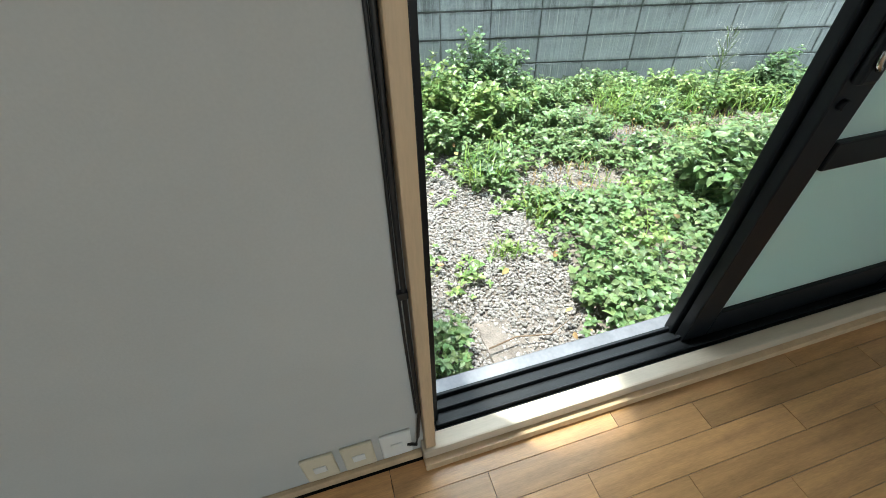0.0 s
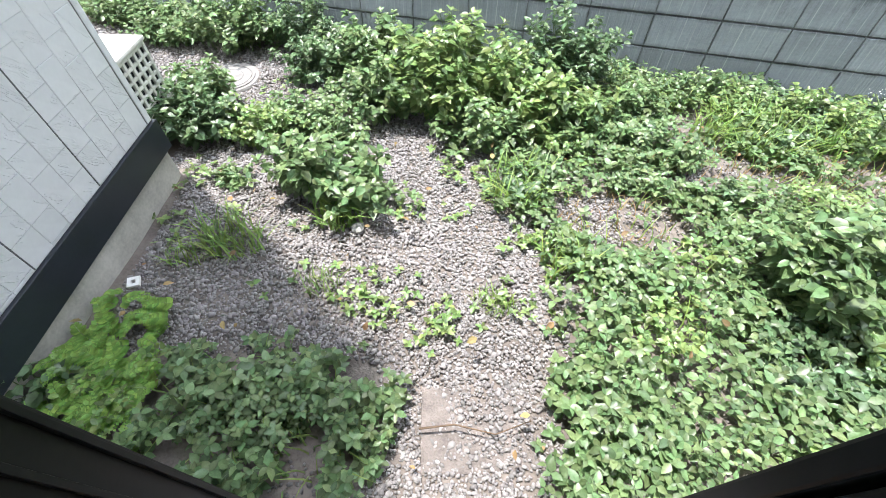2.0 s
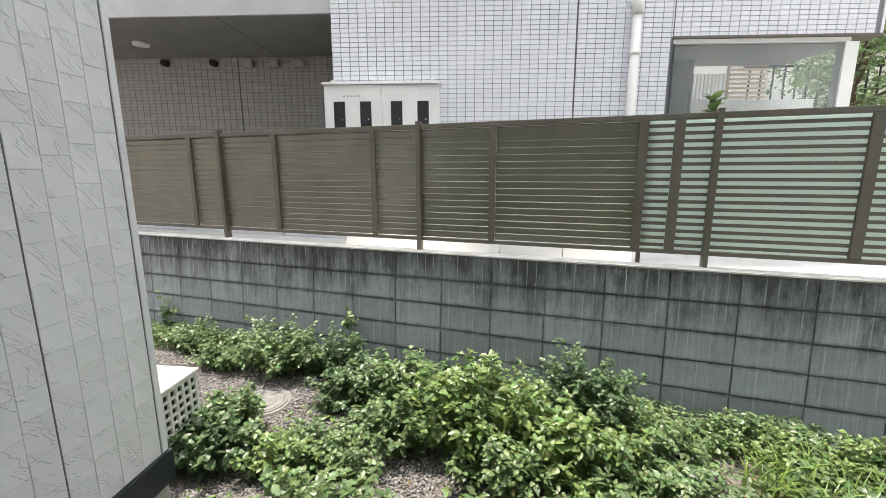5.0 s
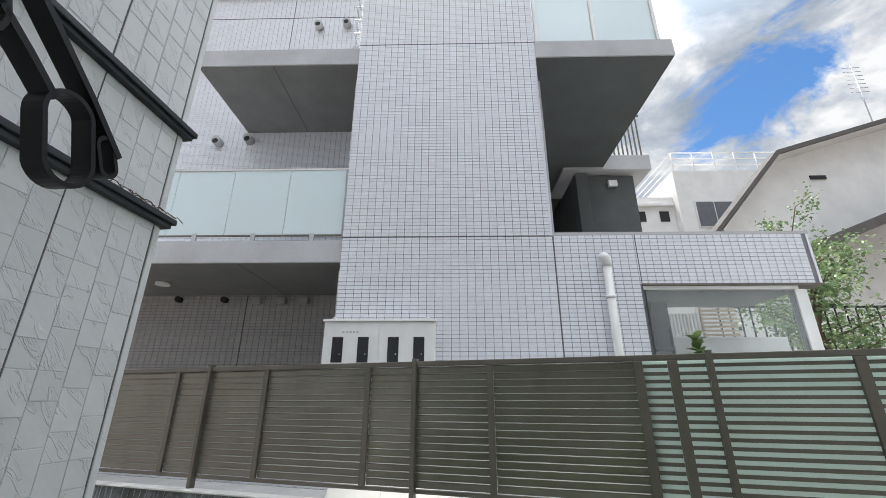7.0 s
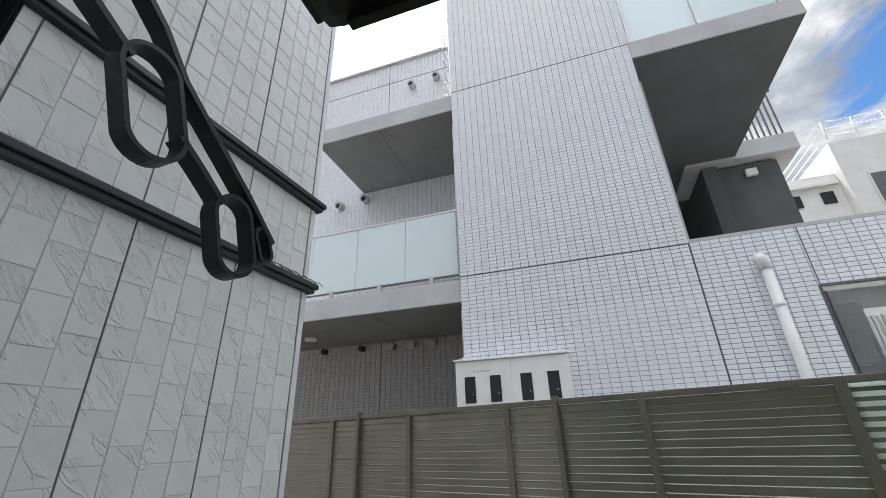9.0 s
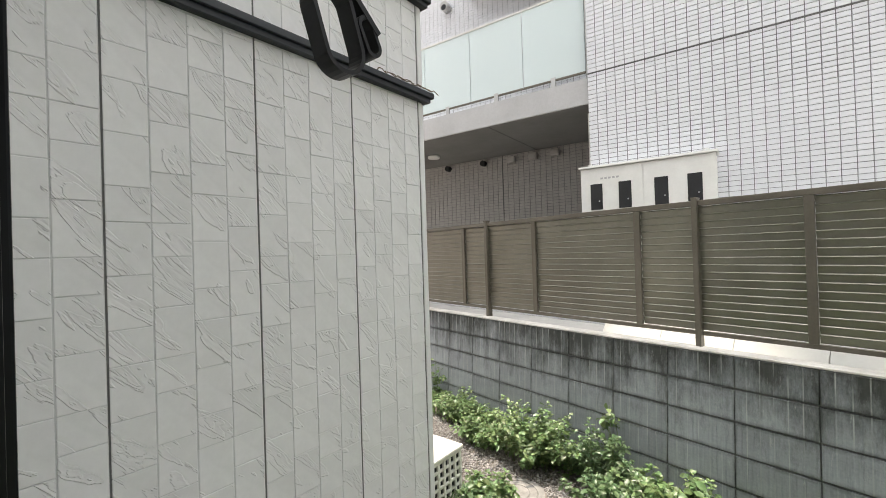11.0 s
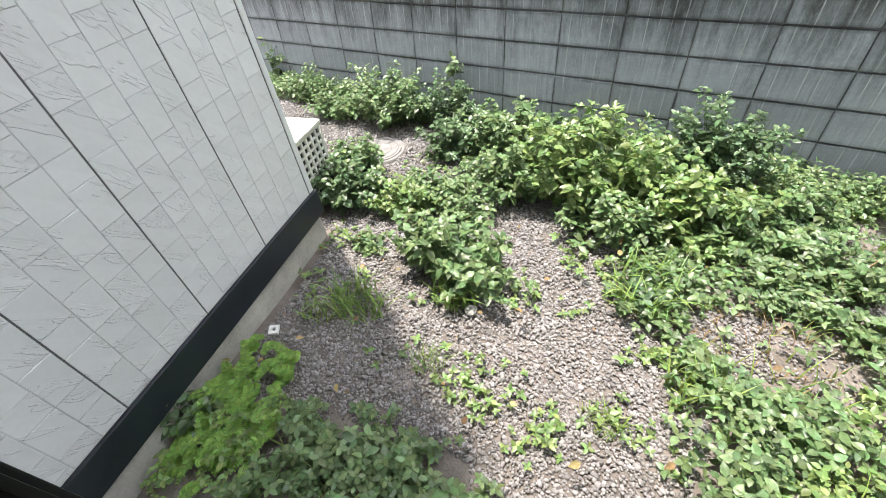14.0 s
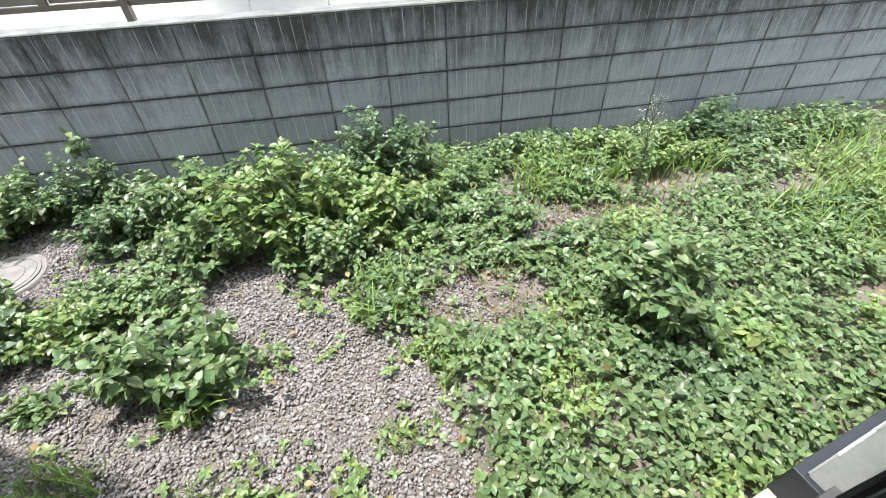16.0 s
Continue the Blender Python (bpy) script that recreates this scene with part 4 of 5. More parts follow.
def oval(cv, cz, rv, length, tilt, n=28):
    out = []
    for k in range(n):
        a = 2 * math.pi * k / n
        x, y = rv * math.cos(a), rv * math.sin(a) + (length / 2 if math.sin(a) > 0 else -length / 2)
        out.append((cv + x * math.cos(tilt) - y * math.sin(tilt), cz + x * math.sin(tilt) + y * math.cos(tilt)))
    return out


PU = 0.726
pole = thing("laundry_bracket", HOUSE, "black steel laundry pole bracket with two loops", "bracket")
part("loop", ribbon(oval(-1.319, 2.325, 0.055, 0.112, 0.33), 0.042, 0.009, PU), M["black"], pole)
part("loop", ribbon(oval(-1.096, 2.152, 0.046, 0.08, 0.3), 0.042, 0.009, PU), M["black"], pole)
part("hook", ribbon(oval(-1.016, 2.164, 0.018, 0.042, 0.45), 0.038, 0.008, PU), M["black"], pole)
part("upper_arm", ribbon([(-1.58, 2.69), (-1.46, 2.595), (-1.341, 2.492), (-1.278, 2.414), (-1.184, 2.338), (-1.08, 2.255), (-0.992, 2.176)], 0.042, 0.013, PU, False), M["black"], pole)
part("lower_arm", ribbon([(-1.58, 2.515), (-1.47, 2.445), (-1.376, 2.384)], 0.042, 0.013, PU, False), M["black"], pole)
part("middle_arm", ribbon([(-1.258, 2.292), (-1.2, 2.252), (-1.14, 2.206)], 0.042, 0.013, PU, False), M["black"], pole)
part("wall_plate", box(PU - 0.03, PU + 0.03, -1.5995, -1.578, 2.4, 2.85, 0.004), M["black"], pole)

# cable and outlet on the room wall
cable = thing("antenna_cable", HOUSE, "thin black cable along the window casing", "cable")
pts = [(0.9905 + 0.002 * math.sin(z * 5.0), -1.726, z) for z in [0.55 + 0.09 * k for k in range(20)]]
part("cable", tube([(0.955, -1.728, 0.42), (0.975, -1.735, 0.42), (0.982, -1.73, 0.45)] + pts, 0.0042, 8), M["rubber"], cable)
part("cable_line", tube([(q[0] - 0.0075 - 0.001 * math.sin(q[2] * 9), -1.724, q[2]) for q in pts], 0.0026, 6), M["rubber"], cable)
part("clip", box(0.977, 0.9945, -1.732, -1.7205, 0.93, 0.945, 0.002), M["rubber"], cable)
for u, plate in ((0.755, "plastic"), (0.842, "plastic"), (0.93, "white")):
    o = thing("wall_outlet", HOUSE @ pose(u, -1.7205, 0.43), "beige plastic wall outlet plate" if plate == "plastic" else "white plastic wall outlet plate beside the casing", "outlet", "outlets by the window")
    part("plate", box(-0.036, 0.036, -0.008, 0, -0.055, 0.055, 0.004), M[plate], o)
    part("socket", box(-0.014, 0.014, -0.011, -0.0082, -0.014, 0.014, 0.002), M["white"], o)

# ---- air-conditioner outdoor unit ----
ac = thing("air_conditioner_unit", HOUSE @ pose(-0.52, 0.3, 0.0), "cream outdoor air-conditioner unit with lattice side grille", "air conditioner")
part("casing", box(-0.38, 0.36, -0.14, 0.14, 0.09, 0.50, 0.012), M["ac"], ac)
part("lid", box(-0.39, 0.39, -0.15, 0.15, 0.501, 0.525, 0.01), M["ac"], ac)
gr = part("side_grille", box(0.361, 0.364, -0.13, 0.13, 0.1, 0.495), M["dark"], ac, "dark recess behind white lattice")
for i in range(6):
    y = -0.13 + 0.26 * i / 5
    part("lattice_bar", box(0.3645, 0.38, y - 0.009, y + 0.009, 0.1, 0.498, 0.003), M["ac"], gr)
for i in range(9):
    z = 0.1 + 0.39 * i / 8
    part("lattice_bar", box(0.3655, 0.378, -0.135, 0.135, z - 0.008, z + 0.008, 0.003), M["ac"], gr)
part("front_grille", tube([(-0.05 + 0.17 * math.cos(a), 0.146, 0.3 + 0.17 * math.sin(a)) for a in [k * math.pi / 12 for k in range(24)]], 0.008, 6, closed=True), M["ac"], ac)
for x in (-0.28, 0.28):
    part("foot", box(x - 0.04, x + 0.04, -0.17, 0.17, -0.02, 0.089, 0.006), M["concrete"], ac)

# ---- manhole, stones, small things on the ground ----
mh = thing("manhole_cover", pose(-2.67, -0.79, -0.012), "round weathered concrete manhole cover in the gravel", "manhole")
part("ring", tube([(0, 0, -0.05), (0, 0, 0.026)], 0.192, 40), M["manhole"], mh)
part("cover", tube([(0, 0, 0.0262), (0, 0, 0.032)], 0.168, 40), M["manhole"], mh)
part("inner_rim", tube([(0.09 * math.cos(k * math.pi / 20), 0.09 * math.sin(k * math.pi / 20), 0.032) for k in range(40)], 0.003, 6, closed=True), M["manhole"], mh)
part("rim", tube([(0.145 * math.cos(k * math.pi / 20), 0.145 * math.sin(k * math.pi / 20), 0.032) for k in range(40)], 0.004, 6, closed=True), M["manhole"], mh)


def rock(r, seed, flat=0.6):
    bm = bmesh.new()
    bmesh.ops.create_icosphere(bm, subdivisions=2, radius=r)
    for q in bm.verts:
        q.co *= 1 + 0.35 * noise.noise(q.co / r * 0.9 + Vector((seed, 0, 0)))
        q.co.z *= flat
    return bm


for x, y, r, s in ((-1.31, -1.868, 0.032, 1), (-1.75, -2.75, 0.022, 4), (-2.03, -2.2, 0.02, 7)):
    solid("loose_stone", rock(r, s), M["concrete"], pose(x, y, ground_z(x, y) + 0.028, 0, 0, s * 40), "pale rounded stone lying on gravel", "stone")
wt = thing("survey_marker", pose(-2.13, -2.39, ground_z(-2.13, -2.39) + 0.015, 4, 3, 35), "small white square plate with a hole on gravel", "marker")
bm = bmesh.new()
for a in ((-0.024, 0.024, -0.024, -0.009), (-0.024, 0.024, 0.009, 0.024), (-0.024, -0.009, -0.009, 0.009), (0.009, 0.024, -0.009, 0.009)):
    box(*a, 0, 0.014, bm=bm)
part("plate", bm, M["white"], wt)
step = solid("step_slab", box(-0.2, 0.2, -0.15, 0.15, -0.05, 0.0, 0.01), M["dirt"], HOUSE @ pose(1.56, -1.28, ground_z(-0.62, -2.6) + 0.004, 0, 0, 2), "worn dirt-covered step slab half buried at the sill", "slab")
solid("twig", tube([(0, 0, 0), (0.12, 0.02, 0.012), (0.26, 0.0, 0.008), (0.38, 0.05, 0.02)], 0.004, 6, taper=0.5), M["bark"], pose(-0.78, -2.66, 0.03, 0, 0, 10), "thin reddish dry twig on the slab", "twig")

# ---- planting ----
rng = np.random.default_rng(7)
LEAF = np.array([(0, 0, 0), (-0.30, 0.30, 0.08), (-0.25, 0.64, 0.06), (0, 1.0, -0.10), (0.25, 0.64, 0.06), (0.30, 0.30, 0.08), (0, 0.32, 0.0), (0, 0.66, -0.015)])
LFACES = [(0, 6, 1), (1, 6, 7, 2), (2, 7, 3), (0, 5, 6), (5, 4, 7, 6), (4, 3, 7)]


def leaf_mesh(name, rows, material):
    """Leaves from rows of (base, heading, pitch, roll, length)."""
    rows = np.asarray(rows, float)
    n = len(rows)
    base, head, pitch, roll, size = rows[:, :3], rows[:, 3], rows[:, 4], rows[:, 5], rows[:, 6]
    v = np.repeat(LEAF[None], n, 0) * size[:, None, None]
    cr_, sr = np.cos(roll)[:, None], np.sin(roll)[:, None]
    x, z = v[..., 0] * cr_ + v[..., 2] * sr, -v[..., 0] * sr + v[..., 2] * cr_
    cp, sp = np.cos(pitch)[:, None], np.sin(pitch)[:, None]
    y, z = v[..., 1] * cp - z * sp, v[..., 1] * sp + z * cp
    ch, sh_ = np.cos(head)[:, None], np.sin(head)[:, None]
    out = np.stack([x * ch - y * sh_, x * sh_ + y * ch, z], -1) + base[:, None]
    faces = [tuple(8 * i + k for k in f) for i in range(n) for f in LFACES]
    return data_mesh(name, out.reshape(-1, 3).tolist(), faces, material, True)


def sprig(rows, x, y, z, size, n, droop=0.1, spread=None):
    """A palmate group of leaflets at one point."""
    h0 = rng.uniform(0, 6.28)
    for k in range(n):
        h = h0 + (k - (n - 1) / 2) * (6.0 / n if spread is None else spread)
        rows.append((x, y, z, h, rng.normal(droop, 0.28), rng.normal(0, 0.35), size * rng.uniform(0.75, 1.2)))


def cover_level(x, y):
    """How much creeping weed grows at a place, 0 to 1, and its height."""
    n = noise.noise(Vector((x * 2.3, y * 2.3, 9))) + 0.5 * noise.noise(Vector((x * 6.0, y * 6.0, 4)))
    edge = -0.42 if y < -1.95 else -0.42 - 0.42 * min(1.0, (y + 1.95) / 0.5)
    right = (x - edge) / 0.22
    back = (y + 0.95 + 0.25 * math.sin(x * 2.2)) / 0.2 if x > -1.95 else (y + 0.42) / 0.15
    foot = min((-2.44 - 0.42 * max(0.0, -1.5 - x) - y + 0.26 * n) / 0.16, (-0.86 - x) / 0.06) if y > -3.4 else 0.0
    lvl = max(min(1, right), min(1, back), min(1, foot), 0)
    lvl = lvl * (0.9 + 0.5 * n)
    for cx, cy, rx, ry in ((-0.13, -1.5, 0.36, 0.2), (0.45, -0.95, 0.42, 0.17), (1.78, -1.84, 0.16, 0.09), (1.35, -0.72, 0.45, 0.16), (2.2, -1.0, 0.3, 0.15), (-0.56, -2.6, 0.24, 0.17), (0.2, -1.12, 0.25, 0.08), (-0.55, -1.75, 0.12, 0.2)):
        d = ((x - cx) / rx) ** 2 + ((y - cy) / ry) ** 2
        if d < 1.3:
            lvl *= max(0.03, (d - 0.45) * 0.8)
    d = ((x + 2.67) / 0.3) ** 2 + ((y + 0.79) / 0.26) ** 2
    if d < 1:
        lvl = 0
    if x > 0.15 and y > -1.05:
        lvl *= 0.8 + 0.5 * n
    return max(0.0, min(1.0, lvl))


def inside_house(x, y):
    d = Vector((x + 2.398, y + 1.705))
    a = radians(13.27)
    u, v = d.x * math.cos(a) + d.y * math.sin(a), -d.x * math.sin(a) + d.y * math.cos(a)
    return (u < 0.05 and v < 0.03) or v < -1.52 or (-0.95 < u < -0.1 and v < 0.5)


rows_a, rows_b, rows_c = [], [], []
tries = 0
while tries < 122000:
    tries += 1
    x, y = rng.uniform(-5.2, 4.6), rng.uniform(-3.35, -0.03)
    if x > 2.6 and rng.random() < 0.5:
        continue
    if inside_house(x, y):
        continue
    lv = cover_level(x, y)
    if rng.random() > lv * 0.62:
        continue
    big = noise.noise(Vector((x * 1.1, y * 1.1, 20)))
    z = ground_z(x, y) + rng.uniform(0.02, 0.08 + 0.06 * lv + 0.05 * big)
    kind = noise.noise(Vector((x * 1.7, y * 1.7, 33)))
    if y < -2.3 and x < -0.8:
        kind = 0.2 if x > -1.7 else -0.4
        if (x < -1.7 and rng.random() < 0.55) or noise.noise(Vector((x * 5, y * 5, 70))) < -0.12:
            continue
    store = rows_c if kind < -0.22 else (rows_b if kind > 0.28 else rows_a)
    if kind > 0.12:
        sprig(store, x, y, z, rng.uniform(0.021, 0.046), 5, 0.05)
    elif kind > -0.25:
        sprig(store, x, y, z, rng.uniform(0.02, 0.046), 3, 0.08)
    else:
        sprig(store, x, y, z, rng.uniform(0.018, 0.034), 4, 0.2)
solid("ground_cover", leaf_mesh("ground_cover", rows_a, M["leaf"]), None, label="dense low creeping weeds with mid-green leaves", category="weeds", kind="stuff")
solid("ground_cover", leaf_mesh("ground_cover", rows_b, M["leaf_dark"]), None, label="creeping five-leaflet vine covering the soil", category="weeds", kind="stuff")
solid("ground_cover", leaf_mesh("ground_cover", rows_c, M["leaf_light"]), None, label="small light-green clover-like ground weeds", category="weeds", kind="stuff")
# scattered seedlings in the gravel and dry leaves
rows_d, rows_e = [], []
for k in range(260):
    x, y = rng.uniform(-2.4, -0.3), rng.uniform(-2.7, -0.6)
    if inside_house(x, y) or cover_level(x, y) > 0.5:
        continue
    if noise.noise(Vector((x * 2.6, y * 2.6, 50))) < 0.02:
        continue
    for j in range(rng.integers(2, 7)):
        sprig(rows_d, x + rng.normal(0, 0.04), y + rng.normal(0, 0.04), ground_z(x, y) + rng.uniform(0.015, 0.05), rng.uniform(0.018, 0.035), 4, 0.2)
for k in range(170):
    x, y = rng.uniform(-2.6, 3.0), rng.uniform(-2.8, -0.3)
    if not inside_house(x, y):
        rows_e.append((x, y, ground_z(x, y) + rng.uniform(0.02, 0.14), rng.uniform(0, 6.3), rng.normal(0, 0.3), rng.normal(0, 0.5), rng.uniform(0.018, 0.045)))
solid("seedlings", leaf_mesh("seedlings", rows_d, M["leaf_light"]), None, label="tiny light-green seedlings sprouting through gravel", category="weeds", kind="stuff")
solid("dry_leaves", leaf_mesh("dry_leaves", rows_e, M["dry"]), None, label="scattered dry brown and yellow fallen leaves", category="leaves", kind="stuff")


def bush(name, cx, cy, rx, ry, h, stems, per, size, leafmat, label, category="weed", lean=(0, 0), droop=-0.1):
    """A weed clump: curved stems from the root, leaf pairs up each stem."""
    z0 = ground_z(cx, cy) if cy < 0.0 else 0.0
    ob = thing(name, pose(cx, cy, z0), label, category)
    st, rows = bmesh.new(), []
    stems, per, size = int(stems * 1.1), int(per * 1.4), size * 0.76
    for s in range(stems):
        a = rng.uniform(0, 6.283)
        rr = math.sqrt(rng.uniform(0.02, 1.0))
        bx, by = 0.45 * rx * rr * math.cos(a), 0.45 * ry * rr * math.sin(a)
        far = rng.uniform(0.75, 1.3)
        ex, ey = rx * rr * far * math.cos(a) + lean[0], ry * rr * far * math.sin(a) + lean[1]
        hh = h * rng.uniform(0.42, 1.12) * (1 - 0.45 * rr * rr)
        pts_ = []
        for k in range(6):
            f = k / 5
            pts_.append((bx + (ex - bx) * f ** 1.5 + rng.normal(0, 0.006), by + (ey - by) * f ** 1.5 + rng.normal(0, 0.006), hh * (1 - (1 - f) ** 1.35) - (0.01 if k == 0 else 0)))
        tube(pts_, 0.0032, 4, st, 0.4)
        for k in range(per):
            f = 0.22 + 0.78 * (k + rng.uniform(0, 0.8)) / per
            i = min(4, int(f * 5))
            q0, q1 = np.array(pts_[i]), np.array(pts_[i + 1])
            q = q0 + (q1 - q0) * (f * 5 - i)
            hd = k * 1.7 + rng.normal(0, 0.5)
            sz = size * rng.uniform(0.6, 1.15) * (0.65 + 0.55 * math.sin(math.pi * min(1, f * 0.9)))
            for sgn in (0, math.pi):
                off = 0.25 * sz
                rows.append((q[0] - math.sin(hd + sgn) * off, q[1] + math.cos(hd + sgn) * off, q[2], hd + sgn, rng.normal(droop, 0.35), rng.normal(0, 0.35), sz))
        tip = pts_[-1]
        for k in range(4):
            rows.append((*tip, k * 1.57 + rng.normal(0, 0.3), rng.normal(0.45, 0.2), rng.normal(0, 0.2), size * rng.uniform(0.4, 0.7)))
    part("stalk", st, M["stem"], ob)
    tagged(part("foliage", leaf_mesh("foliage", rows, leafmat), None, ob), kind="stuff")
    return ob


bush("broadleaf_weed", -1.52, -1.66, 0.36, 0.26, 0.40, 37, 10, 0.075, M["leaf"], "bushy green weed clump growing out of the gravel")
bush("broadleaf_weed", -1.1, -0.76, 0.52, 0.36, 0.55, 68, 11, 0.085, M["leaf_light"], "large bushy weed with toothed light-green leaves")
bush("broadleaf_weed", -1.68, -0.55, 0.36, 0.3, 0.42, 47, 10, 0.075, M["leaf"], "medium bushy green weed in front of the wall")
bush("broadleaf_weed", -0.62, -0.82, 0.38, 0.28, 0.42, 47, 10, 0.08, M["leaf_light"], "bushy light-green weed beside the large clump")
bush("vine_clump", -0.48, -0.36, 0.36, 0.26, 0.60, 64, 11, 0.062, M["leaf_dark"], "dark-green climbing vine heap against the block wall", "vine")
bush("vine_clump", -0.1, -0.55, 0.36, 0.26, 0.26, 44, 9, 0.055, M["leaf"], "low green vine clump spreading over the soil", "vine")
bush("broadleaf_weed", 0.08, -0.95, 0.32, 0.2, 0.2, 40, 9, 0.05, M["leaf"], "low leafy weed mound beside bare soil")
bush("broadleaf_weed", -2.9, -0.38, 0.48, 0.28, 0.52, 62, 10, 0.06, M["leaf"], "bushy green weed behind the manhole")
bush("broadleaf_weed", -2.35, -0.28, 0.3, 0.2, 0.42, 42, 10, 0.055, M["leaf_dark"], "dark-leaved weed at the foot of the wall")
bush("broadleaf_weed", -3.8, -0.25, 0.5, 0.2, 0.32, 50, 9, 0.05, M["leaf"], "low green weed strip along the wall")
bush("broadleaf_weed", -2.45, -1.38, 0.26, 0.22, 0.34, 37, 10, 0.07, M["leaf_dark"], "dark-green weed beside the outdoor unit")
bush("broadleaf_weed", -1.98, -1.14, 0.28, 0.16, 0.18, 30, 9, 0.06, M["leaf"], "low green weed in the gravel path")
bush("broadleaf_weed", -2.08, -1.7, 0.1, 0.09, 0.1, 11, 6, 0.05, M["leaf"], "small green weed seedling in the gravel")
bush("broadleaf_weed", 0.66, -1.72, 0.3, 0.28, 0.46, 44, 10, 0.085, M["leaf"], "tall broad-leaved green weed among low vines")
bush("broadleaf_weed", 0.95, -1.95, 0.3, 0.2, 0.2, 30, 9, 0.07, M["leaf_light"], "low broad-leaved light-green weed")
bush("broadleaf_weed", 1.95, -0.28, 0.34, 0.2, 0.36, 40, 9, 0.065, M["leaf_dark"], "dark-green bushy weed by the wall foot")
bush("broadleaf_weed", 2.9, -0.35, 0.5, 0.25, 0.22, 37, 9, 0.06, M["leaf"], "low green weed strip at the wall foot")
bush("broadleaf_weed", 0.95, -0.34, 0.5, 0.22, 0.26, 50, 9, 0.055, M["leaf_light"], "low green weeds along the wall foot")
bush("broadleaf_weed", 0.32, -0.28, 0.3, 0.16, 0.22, 34, 8, 0.05, M["leaf"], "green weeds beside the vine heap at the wall")
bush("broadleaf_weed", 1.45, -0.5, 0.4, 0.2, 0.24, 40, 8, 0.055, M["leaf_light"], "light-green weeds among grass by the wall")
bush("broadleaf_weed", 3.3, -1.3, 0.6, 0.4, 0.3, 51, 9, 0.07, M["leaf_light"], "light-green weed thicket at the garden end")
bush("broadleaf_weed", -1.5, -0.9, 0.32, 0.2, 0.34, 40, 9, 0.07, M["leaf"], "bushy green weed in front of the large clump")
bush("broadleaf_weed", -0.9, -1.08, 0.3, 0.16, 0.28, 36, 9, 0.065, M["leaf"], "leafy green weed at the gravel edge")
bush("broadleaf_weed", -0.3, -0.88, 0.36, 0.24, 0.3, 44, 9, 0.06, M["leaf"], "leafy mid-green weed mound before the wall")
bush("broadleaf_weed", -2.05, -0.62, 0.3, 0.22, 0.34, 38, 9, 0.065, M["leaf_dark"], "dark-green bushy weed beside the manhole")
bush("broadleaf_weed", -0.05, -1.2, 0.26, 0.15, 0.14, 26, 7, 0.045, M["leaf"], "low small-leaved weed beside bare soil")
bush("broadleaf_weed", -1.72, -1.2, 0.3, 0.14, 0.2, 28, 8, 0.055, M["leaf"], "low green weed across the gravel path")
bush("broadleaf_weed", -3.35, -0.45, 0.34, 0.2, 0.26, 34, 8, 0.055, M["leaf"], "green weed spilling towards the manhole")

bush("broadleaf_weed", -2.1, -1.32, 0.27, 0.17, 0.24, 34, 9, 0.06, M["leaf_light"], "pale green feathery weed before the manhole")
bush("broadleaf_weed", -2.55, -1.2, 0.2, 0.24, 0.36, 30, 10, 0.075, M["leaf"], "large-leaved green weed against the outdoor unit")

bush("bramble_sprig", -2.07, -2.83, 0.12, 0.12, 0.24, 6, 4, 0.075, M["leaf_dark"], "thin bramble sprig against the concrete foundation", "bramble")


def wall_vine(cx, top, label):
    ob = thing("climbing_vine", pose(cx, -0.02, 0), label, "vine")
    st, rows = bmesh.new(), []
    for s in range(5):
        x = rng.normal(0, 0.07)
        pts_ = []
        for k in range(8):
            f = k / 7
            pts_.append((x + 0.05 * math.sin(f * 4 + s), -0.05 + 0.06 * f * 0.9 - 0.02 * rng.random(), (top * (0.6 + 0.4 * rng.random()) if s else top) * f))
        tube(pts_, 0.0035, 4, st, 0.5)
        for k in range(12):
            q = pts_[min(7, int(k * 8 / 12))]
            for j in range(2):
                rows.append((q[0] + rng.normal(0, 0.02), q[1] - 0.01, q[2] + rng.normal(0, 0.015), rng.uniform(1.6, 4.6), rng.normal(-0.2, 0.4), rng.normal(0, 0.5), rng.uniform(0.035, 0.065)))
    part("stalk", st, M["stem"], ob)
    part("foliage", leaf_mesh("foliage", rows, M["leaf"]), None, ob)


wall_vine(-2.4, 0.5, "green vine climbing the block wall")
wall_vine(-4.5, 0.45, "green vine climbing the far end of the wall")


def blades(name, cx, cy, rx, ry, h, n, material, label, width=0.007, category="grass"):
    """A grass tuft: arching tapered blades."""
    verts, faces = [], []
    for k in range(n):
        a, rr = rng.uniform(0, 6.283), math.sqrt(rng.random())
        x, y = cx + rx * rr * math.cos(a), cy + ry * rr * math.sin(a)
        z = ground_z(x, y)
        out = rng.uniform(0, 6.283)
        L, bend = h * rng.uniform(0.5, 1.1), rng.uniform(0.3, 1.0)
        dx, dy = math.cos(out), math.sin(out)
        b = len(verts)
        for f in (0, 0.35, 0.7, 1.0):
            w = width * (1 - f) ** 0.7
            px, py, pz = x + dx * L * bend * f * f * 0.8, y + dy * L * bend * f * f * 0.8, z + L * (f - 0.45 * bend * f * f)
            verts += [(px - dy * w, py + dx * w, pz), (px + dy * w, py - dx * w, pz)]
        faces += [(b + 2 * i, b + 2 * i + 1, b + 2 * i + 3, b + 2 * i + 2) for i in range(3)]
    solid(name, data_mesh(name, verts, faces, material, True), None, label=label, category=category, kind="stuff")


blades("grass_tuft", -1.84, -2.08, 0.16, 0.10, 0.24, 110, M["grass"], "green grass tuft growing in shaded gravel", 0.005)
blades("grass_tuft", -2.02, -2.2, 0.1, 0.07, 0.12, 60, M["grass"], "short green grass tuft in shaded gravel", 0.004)
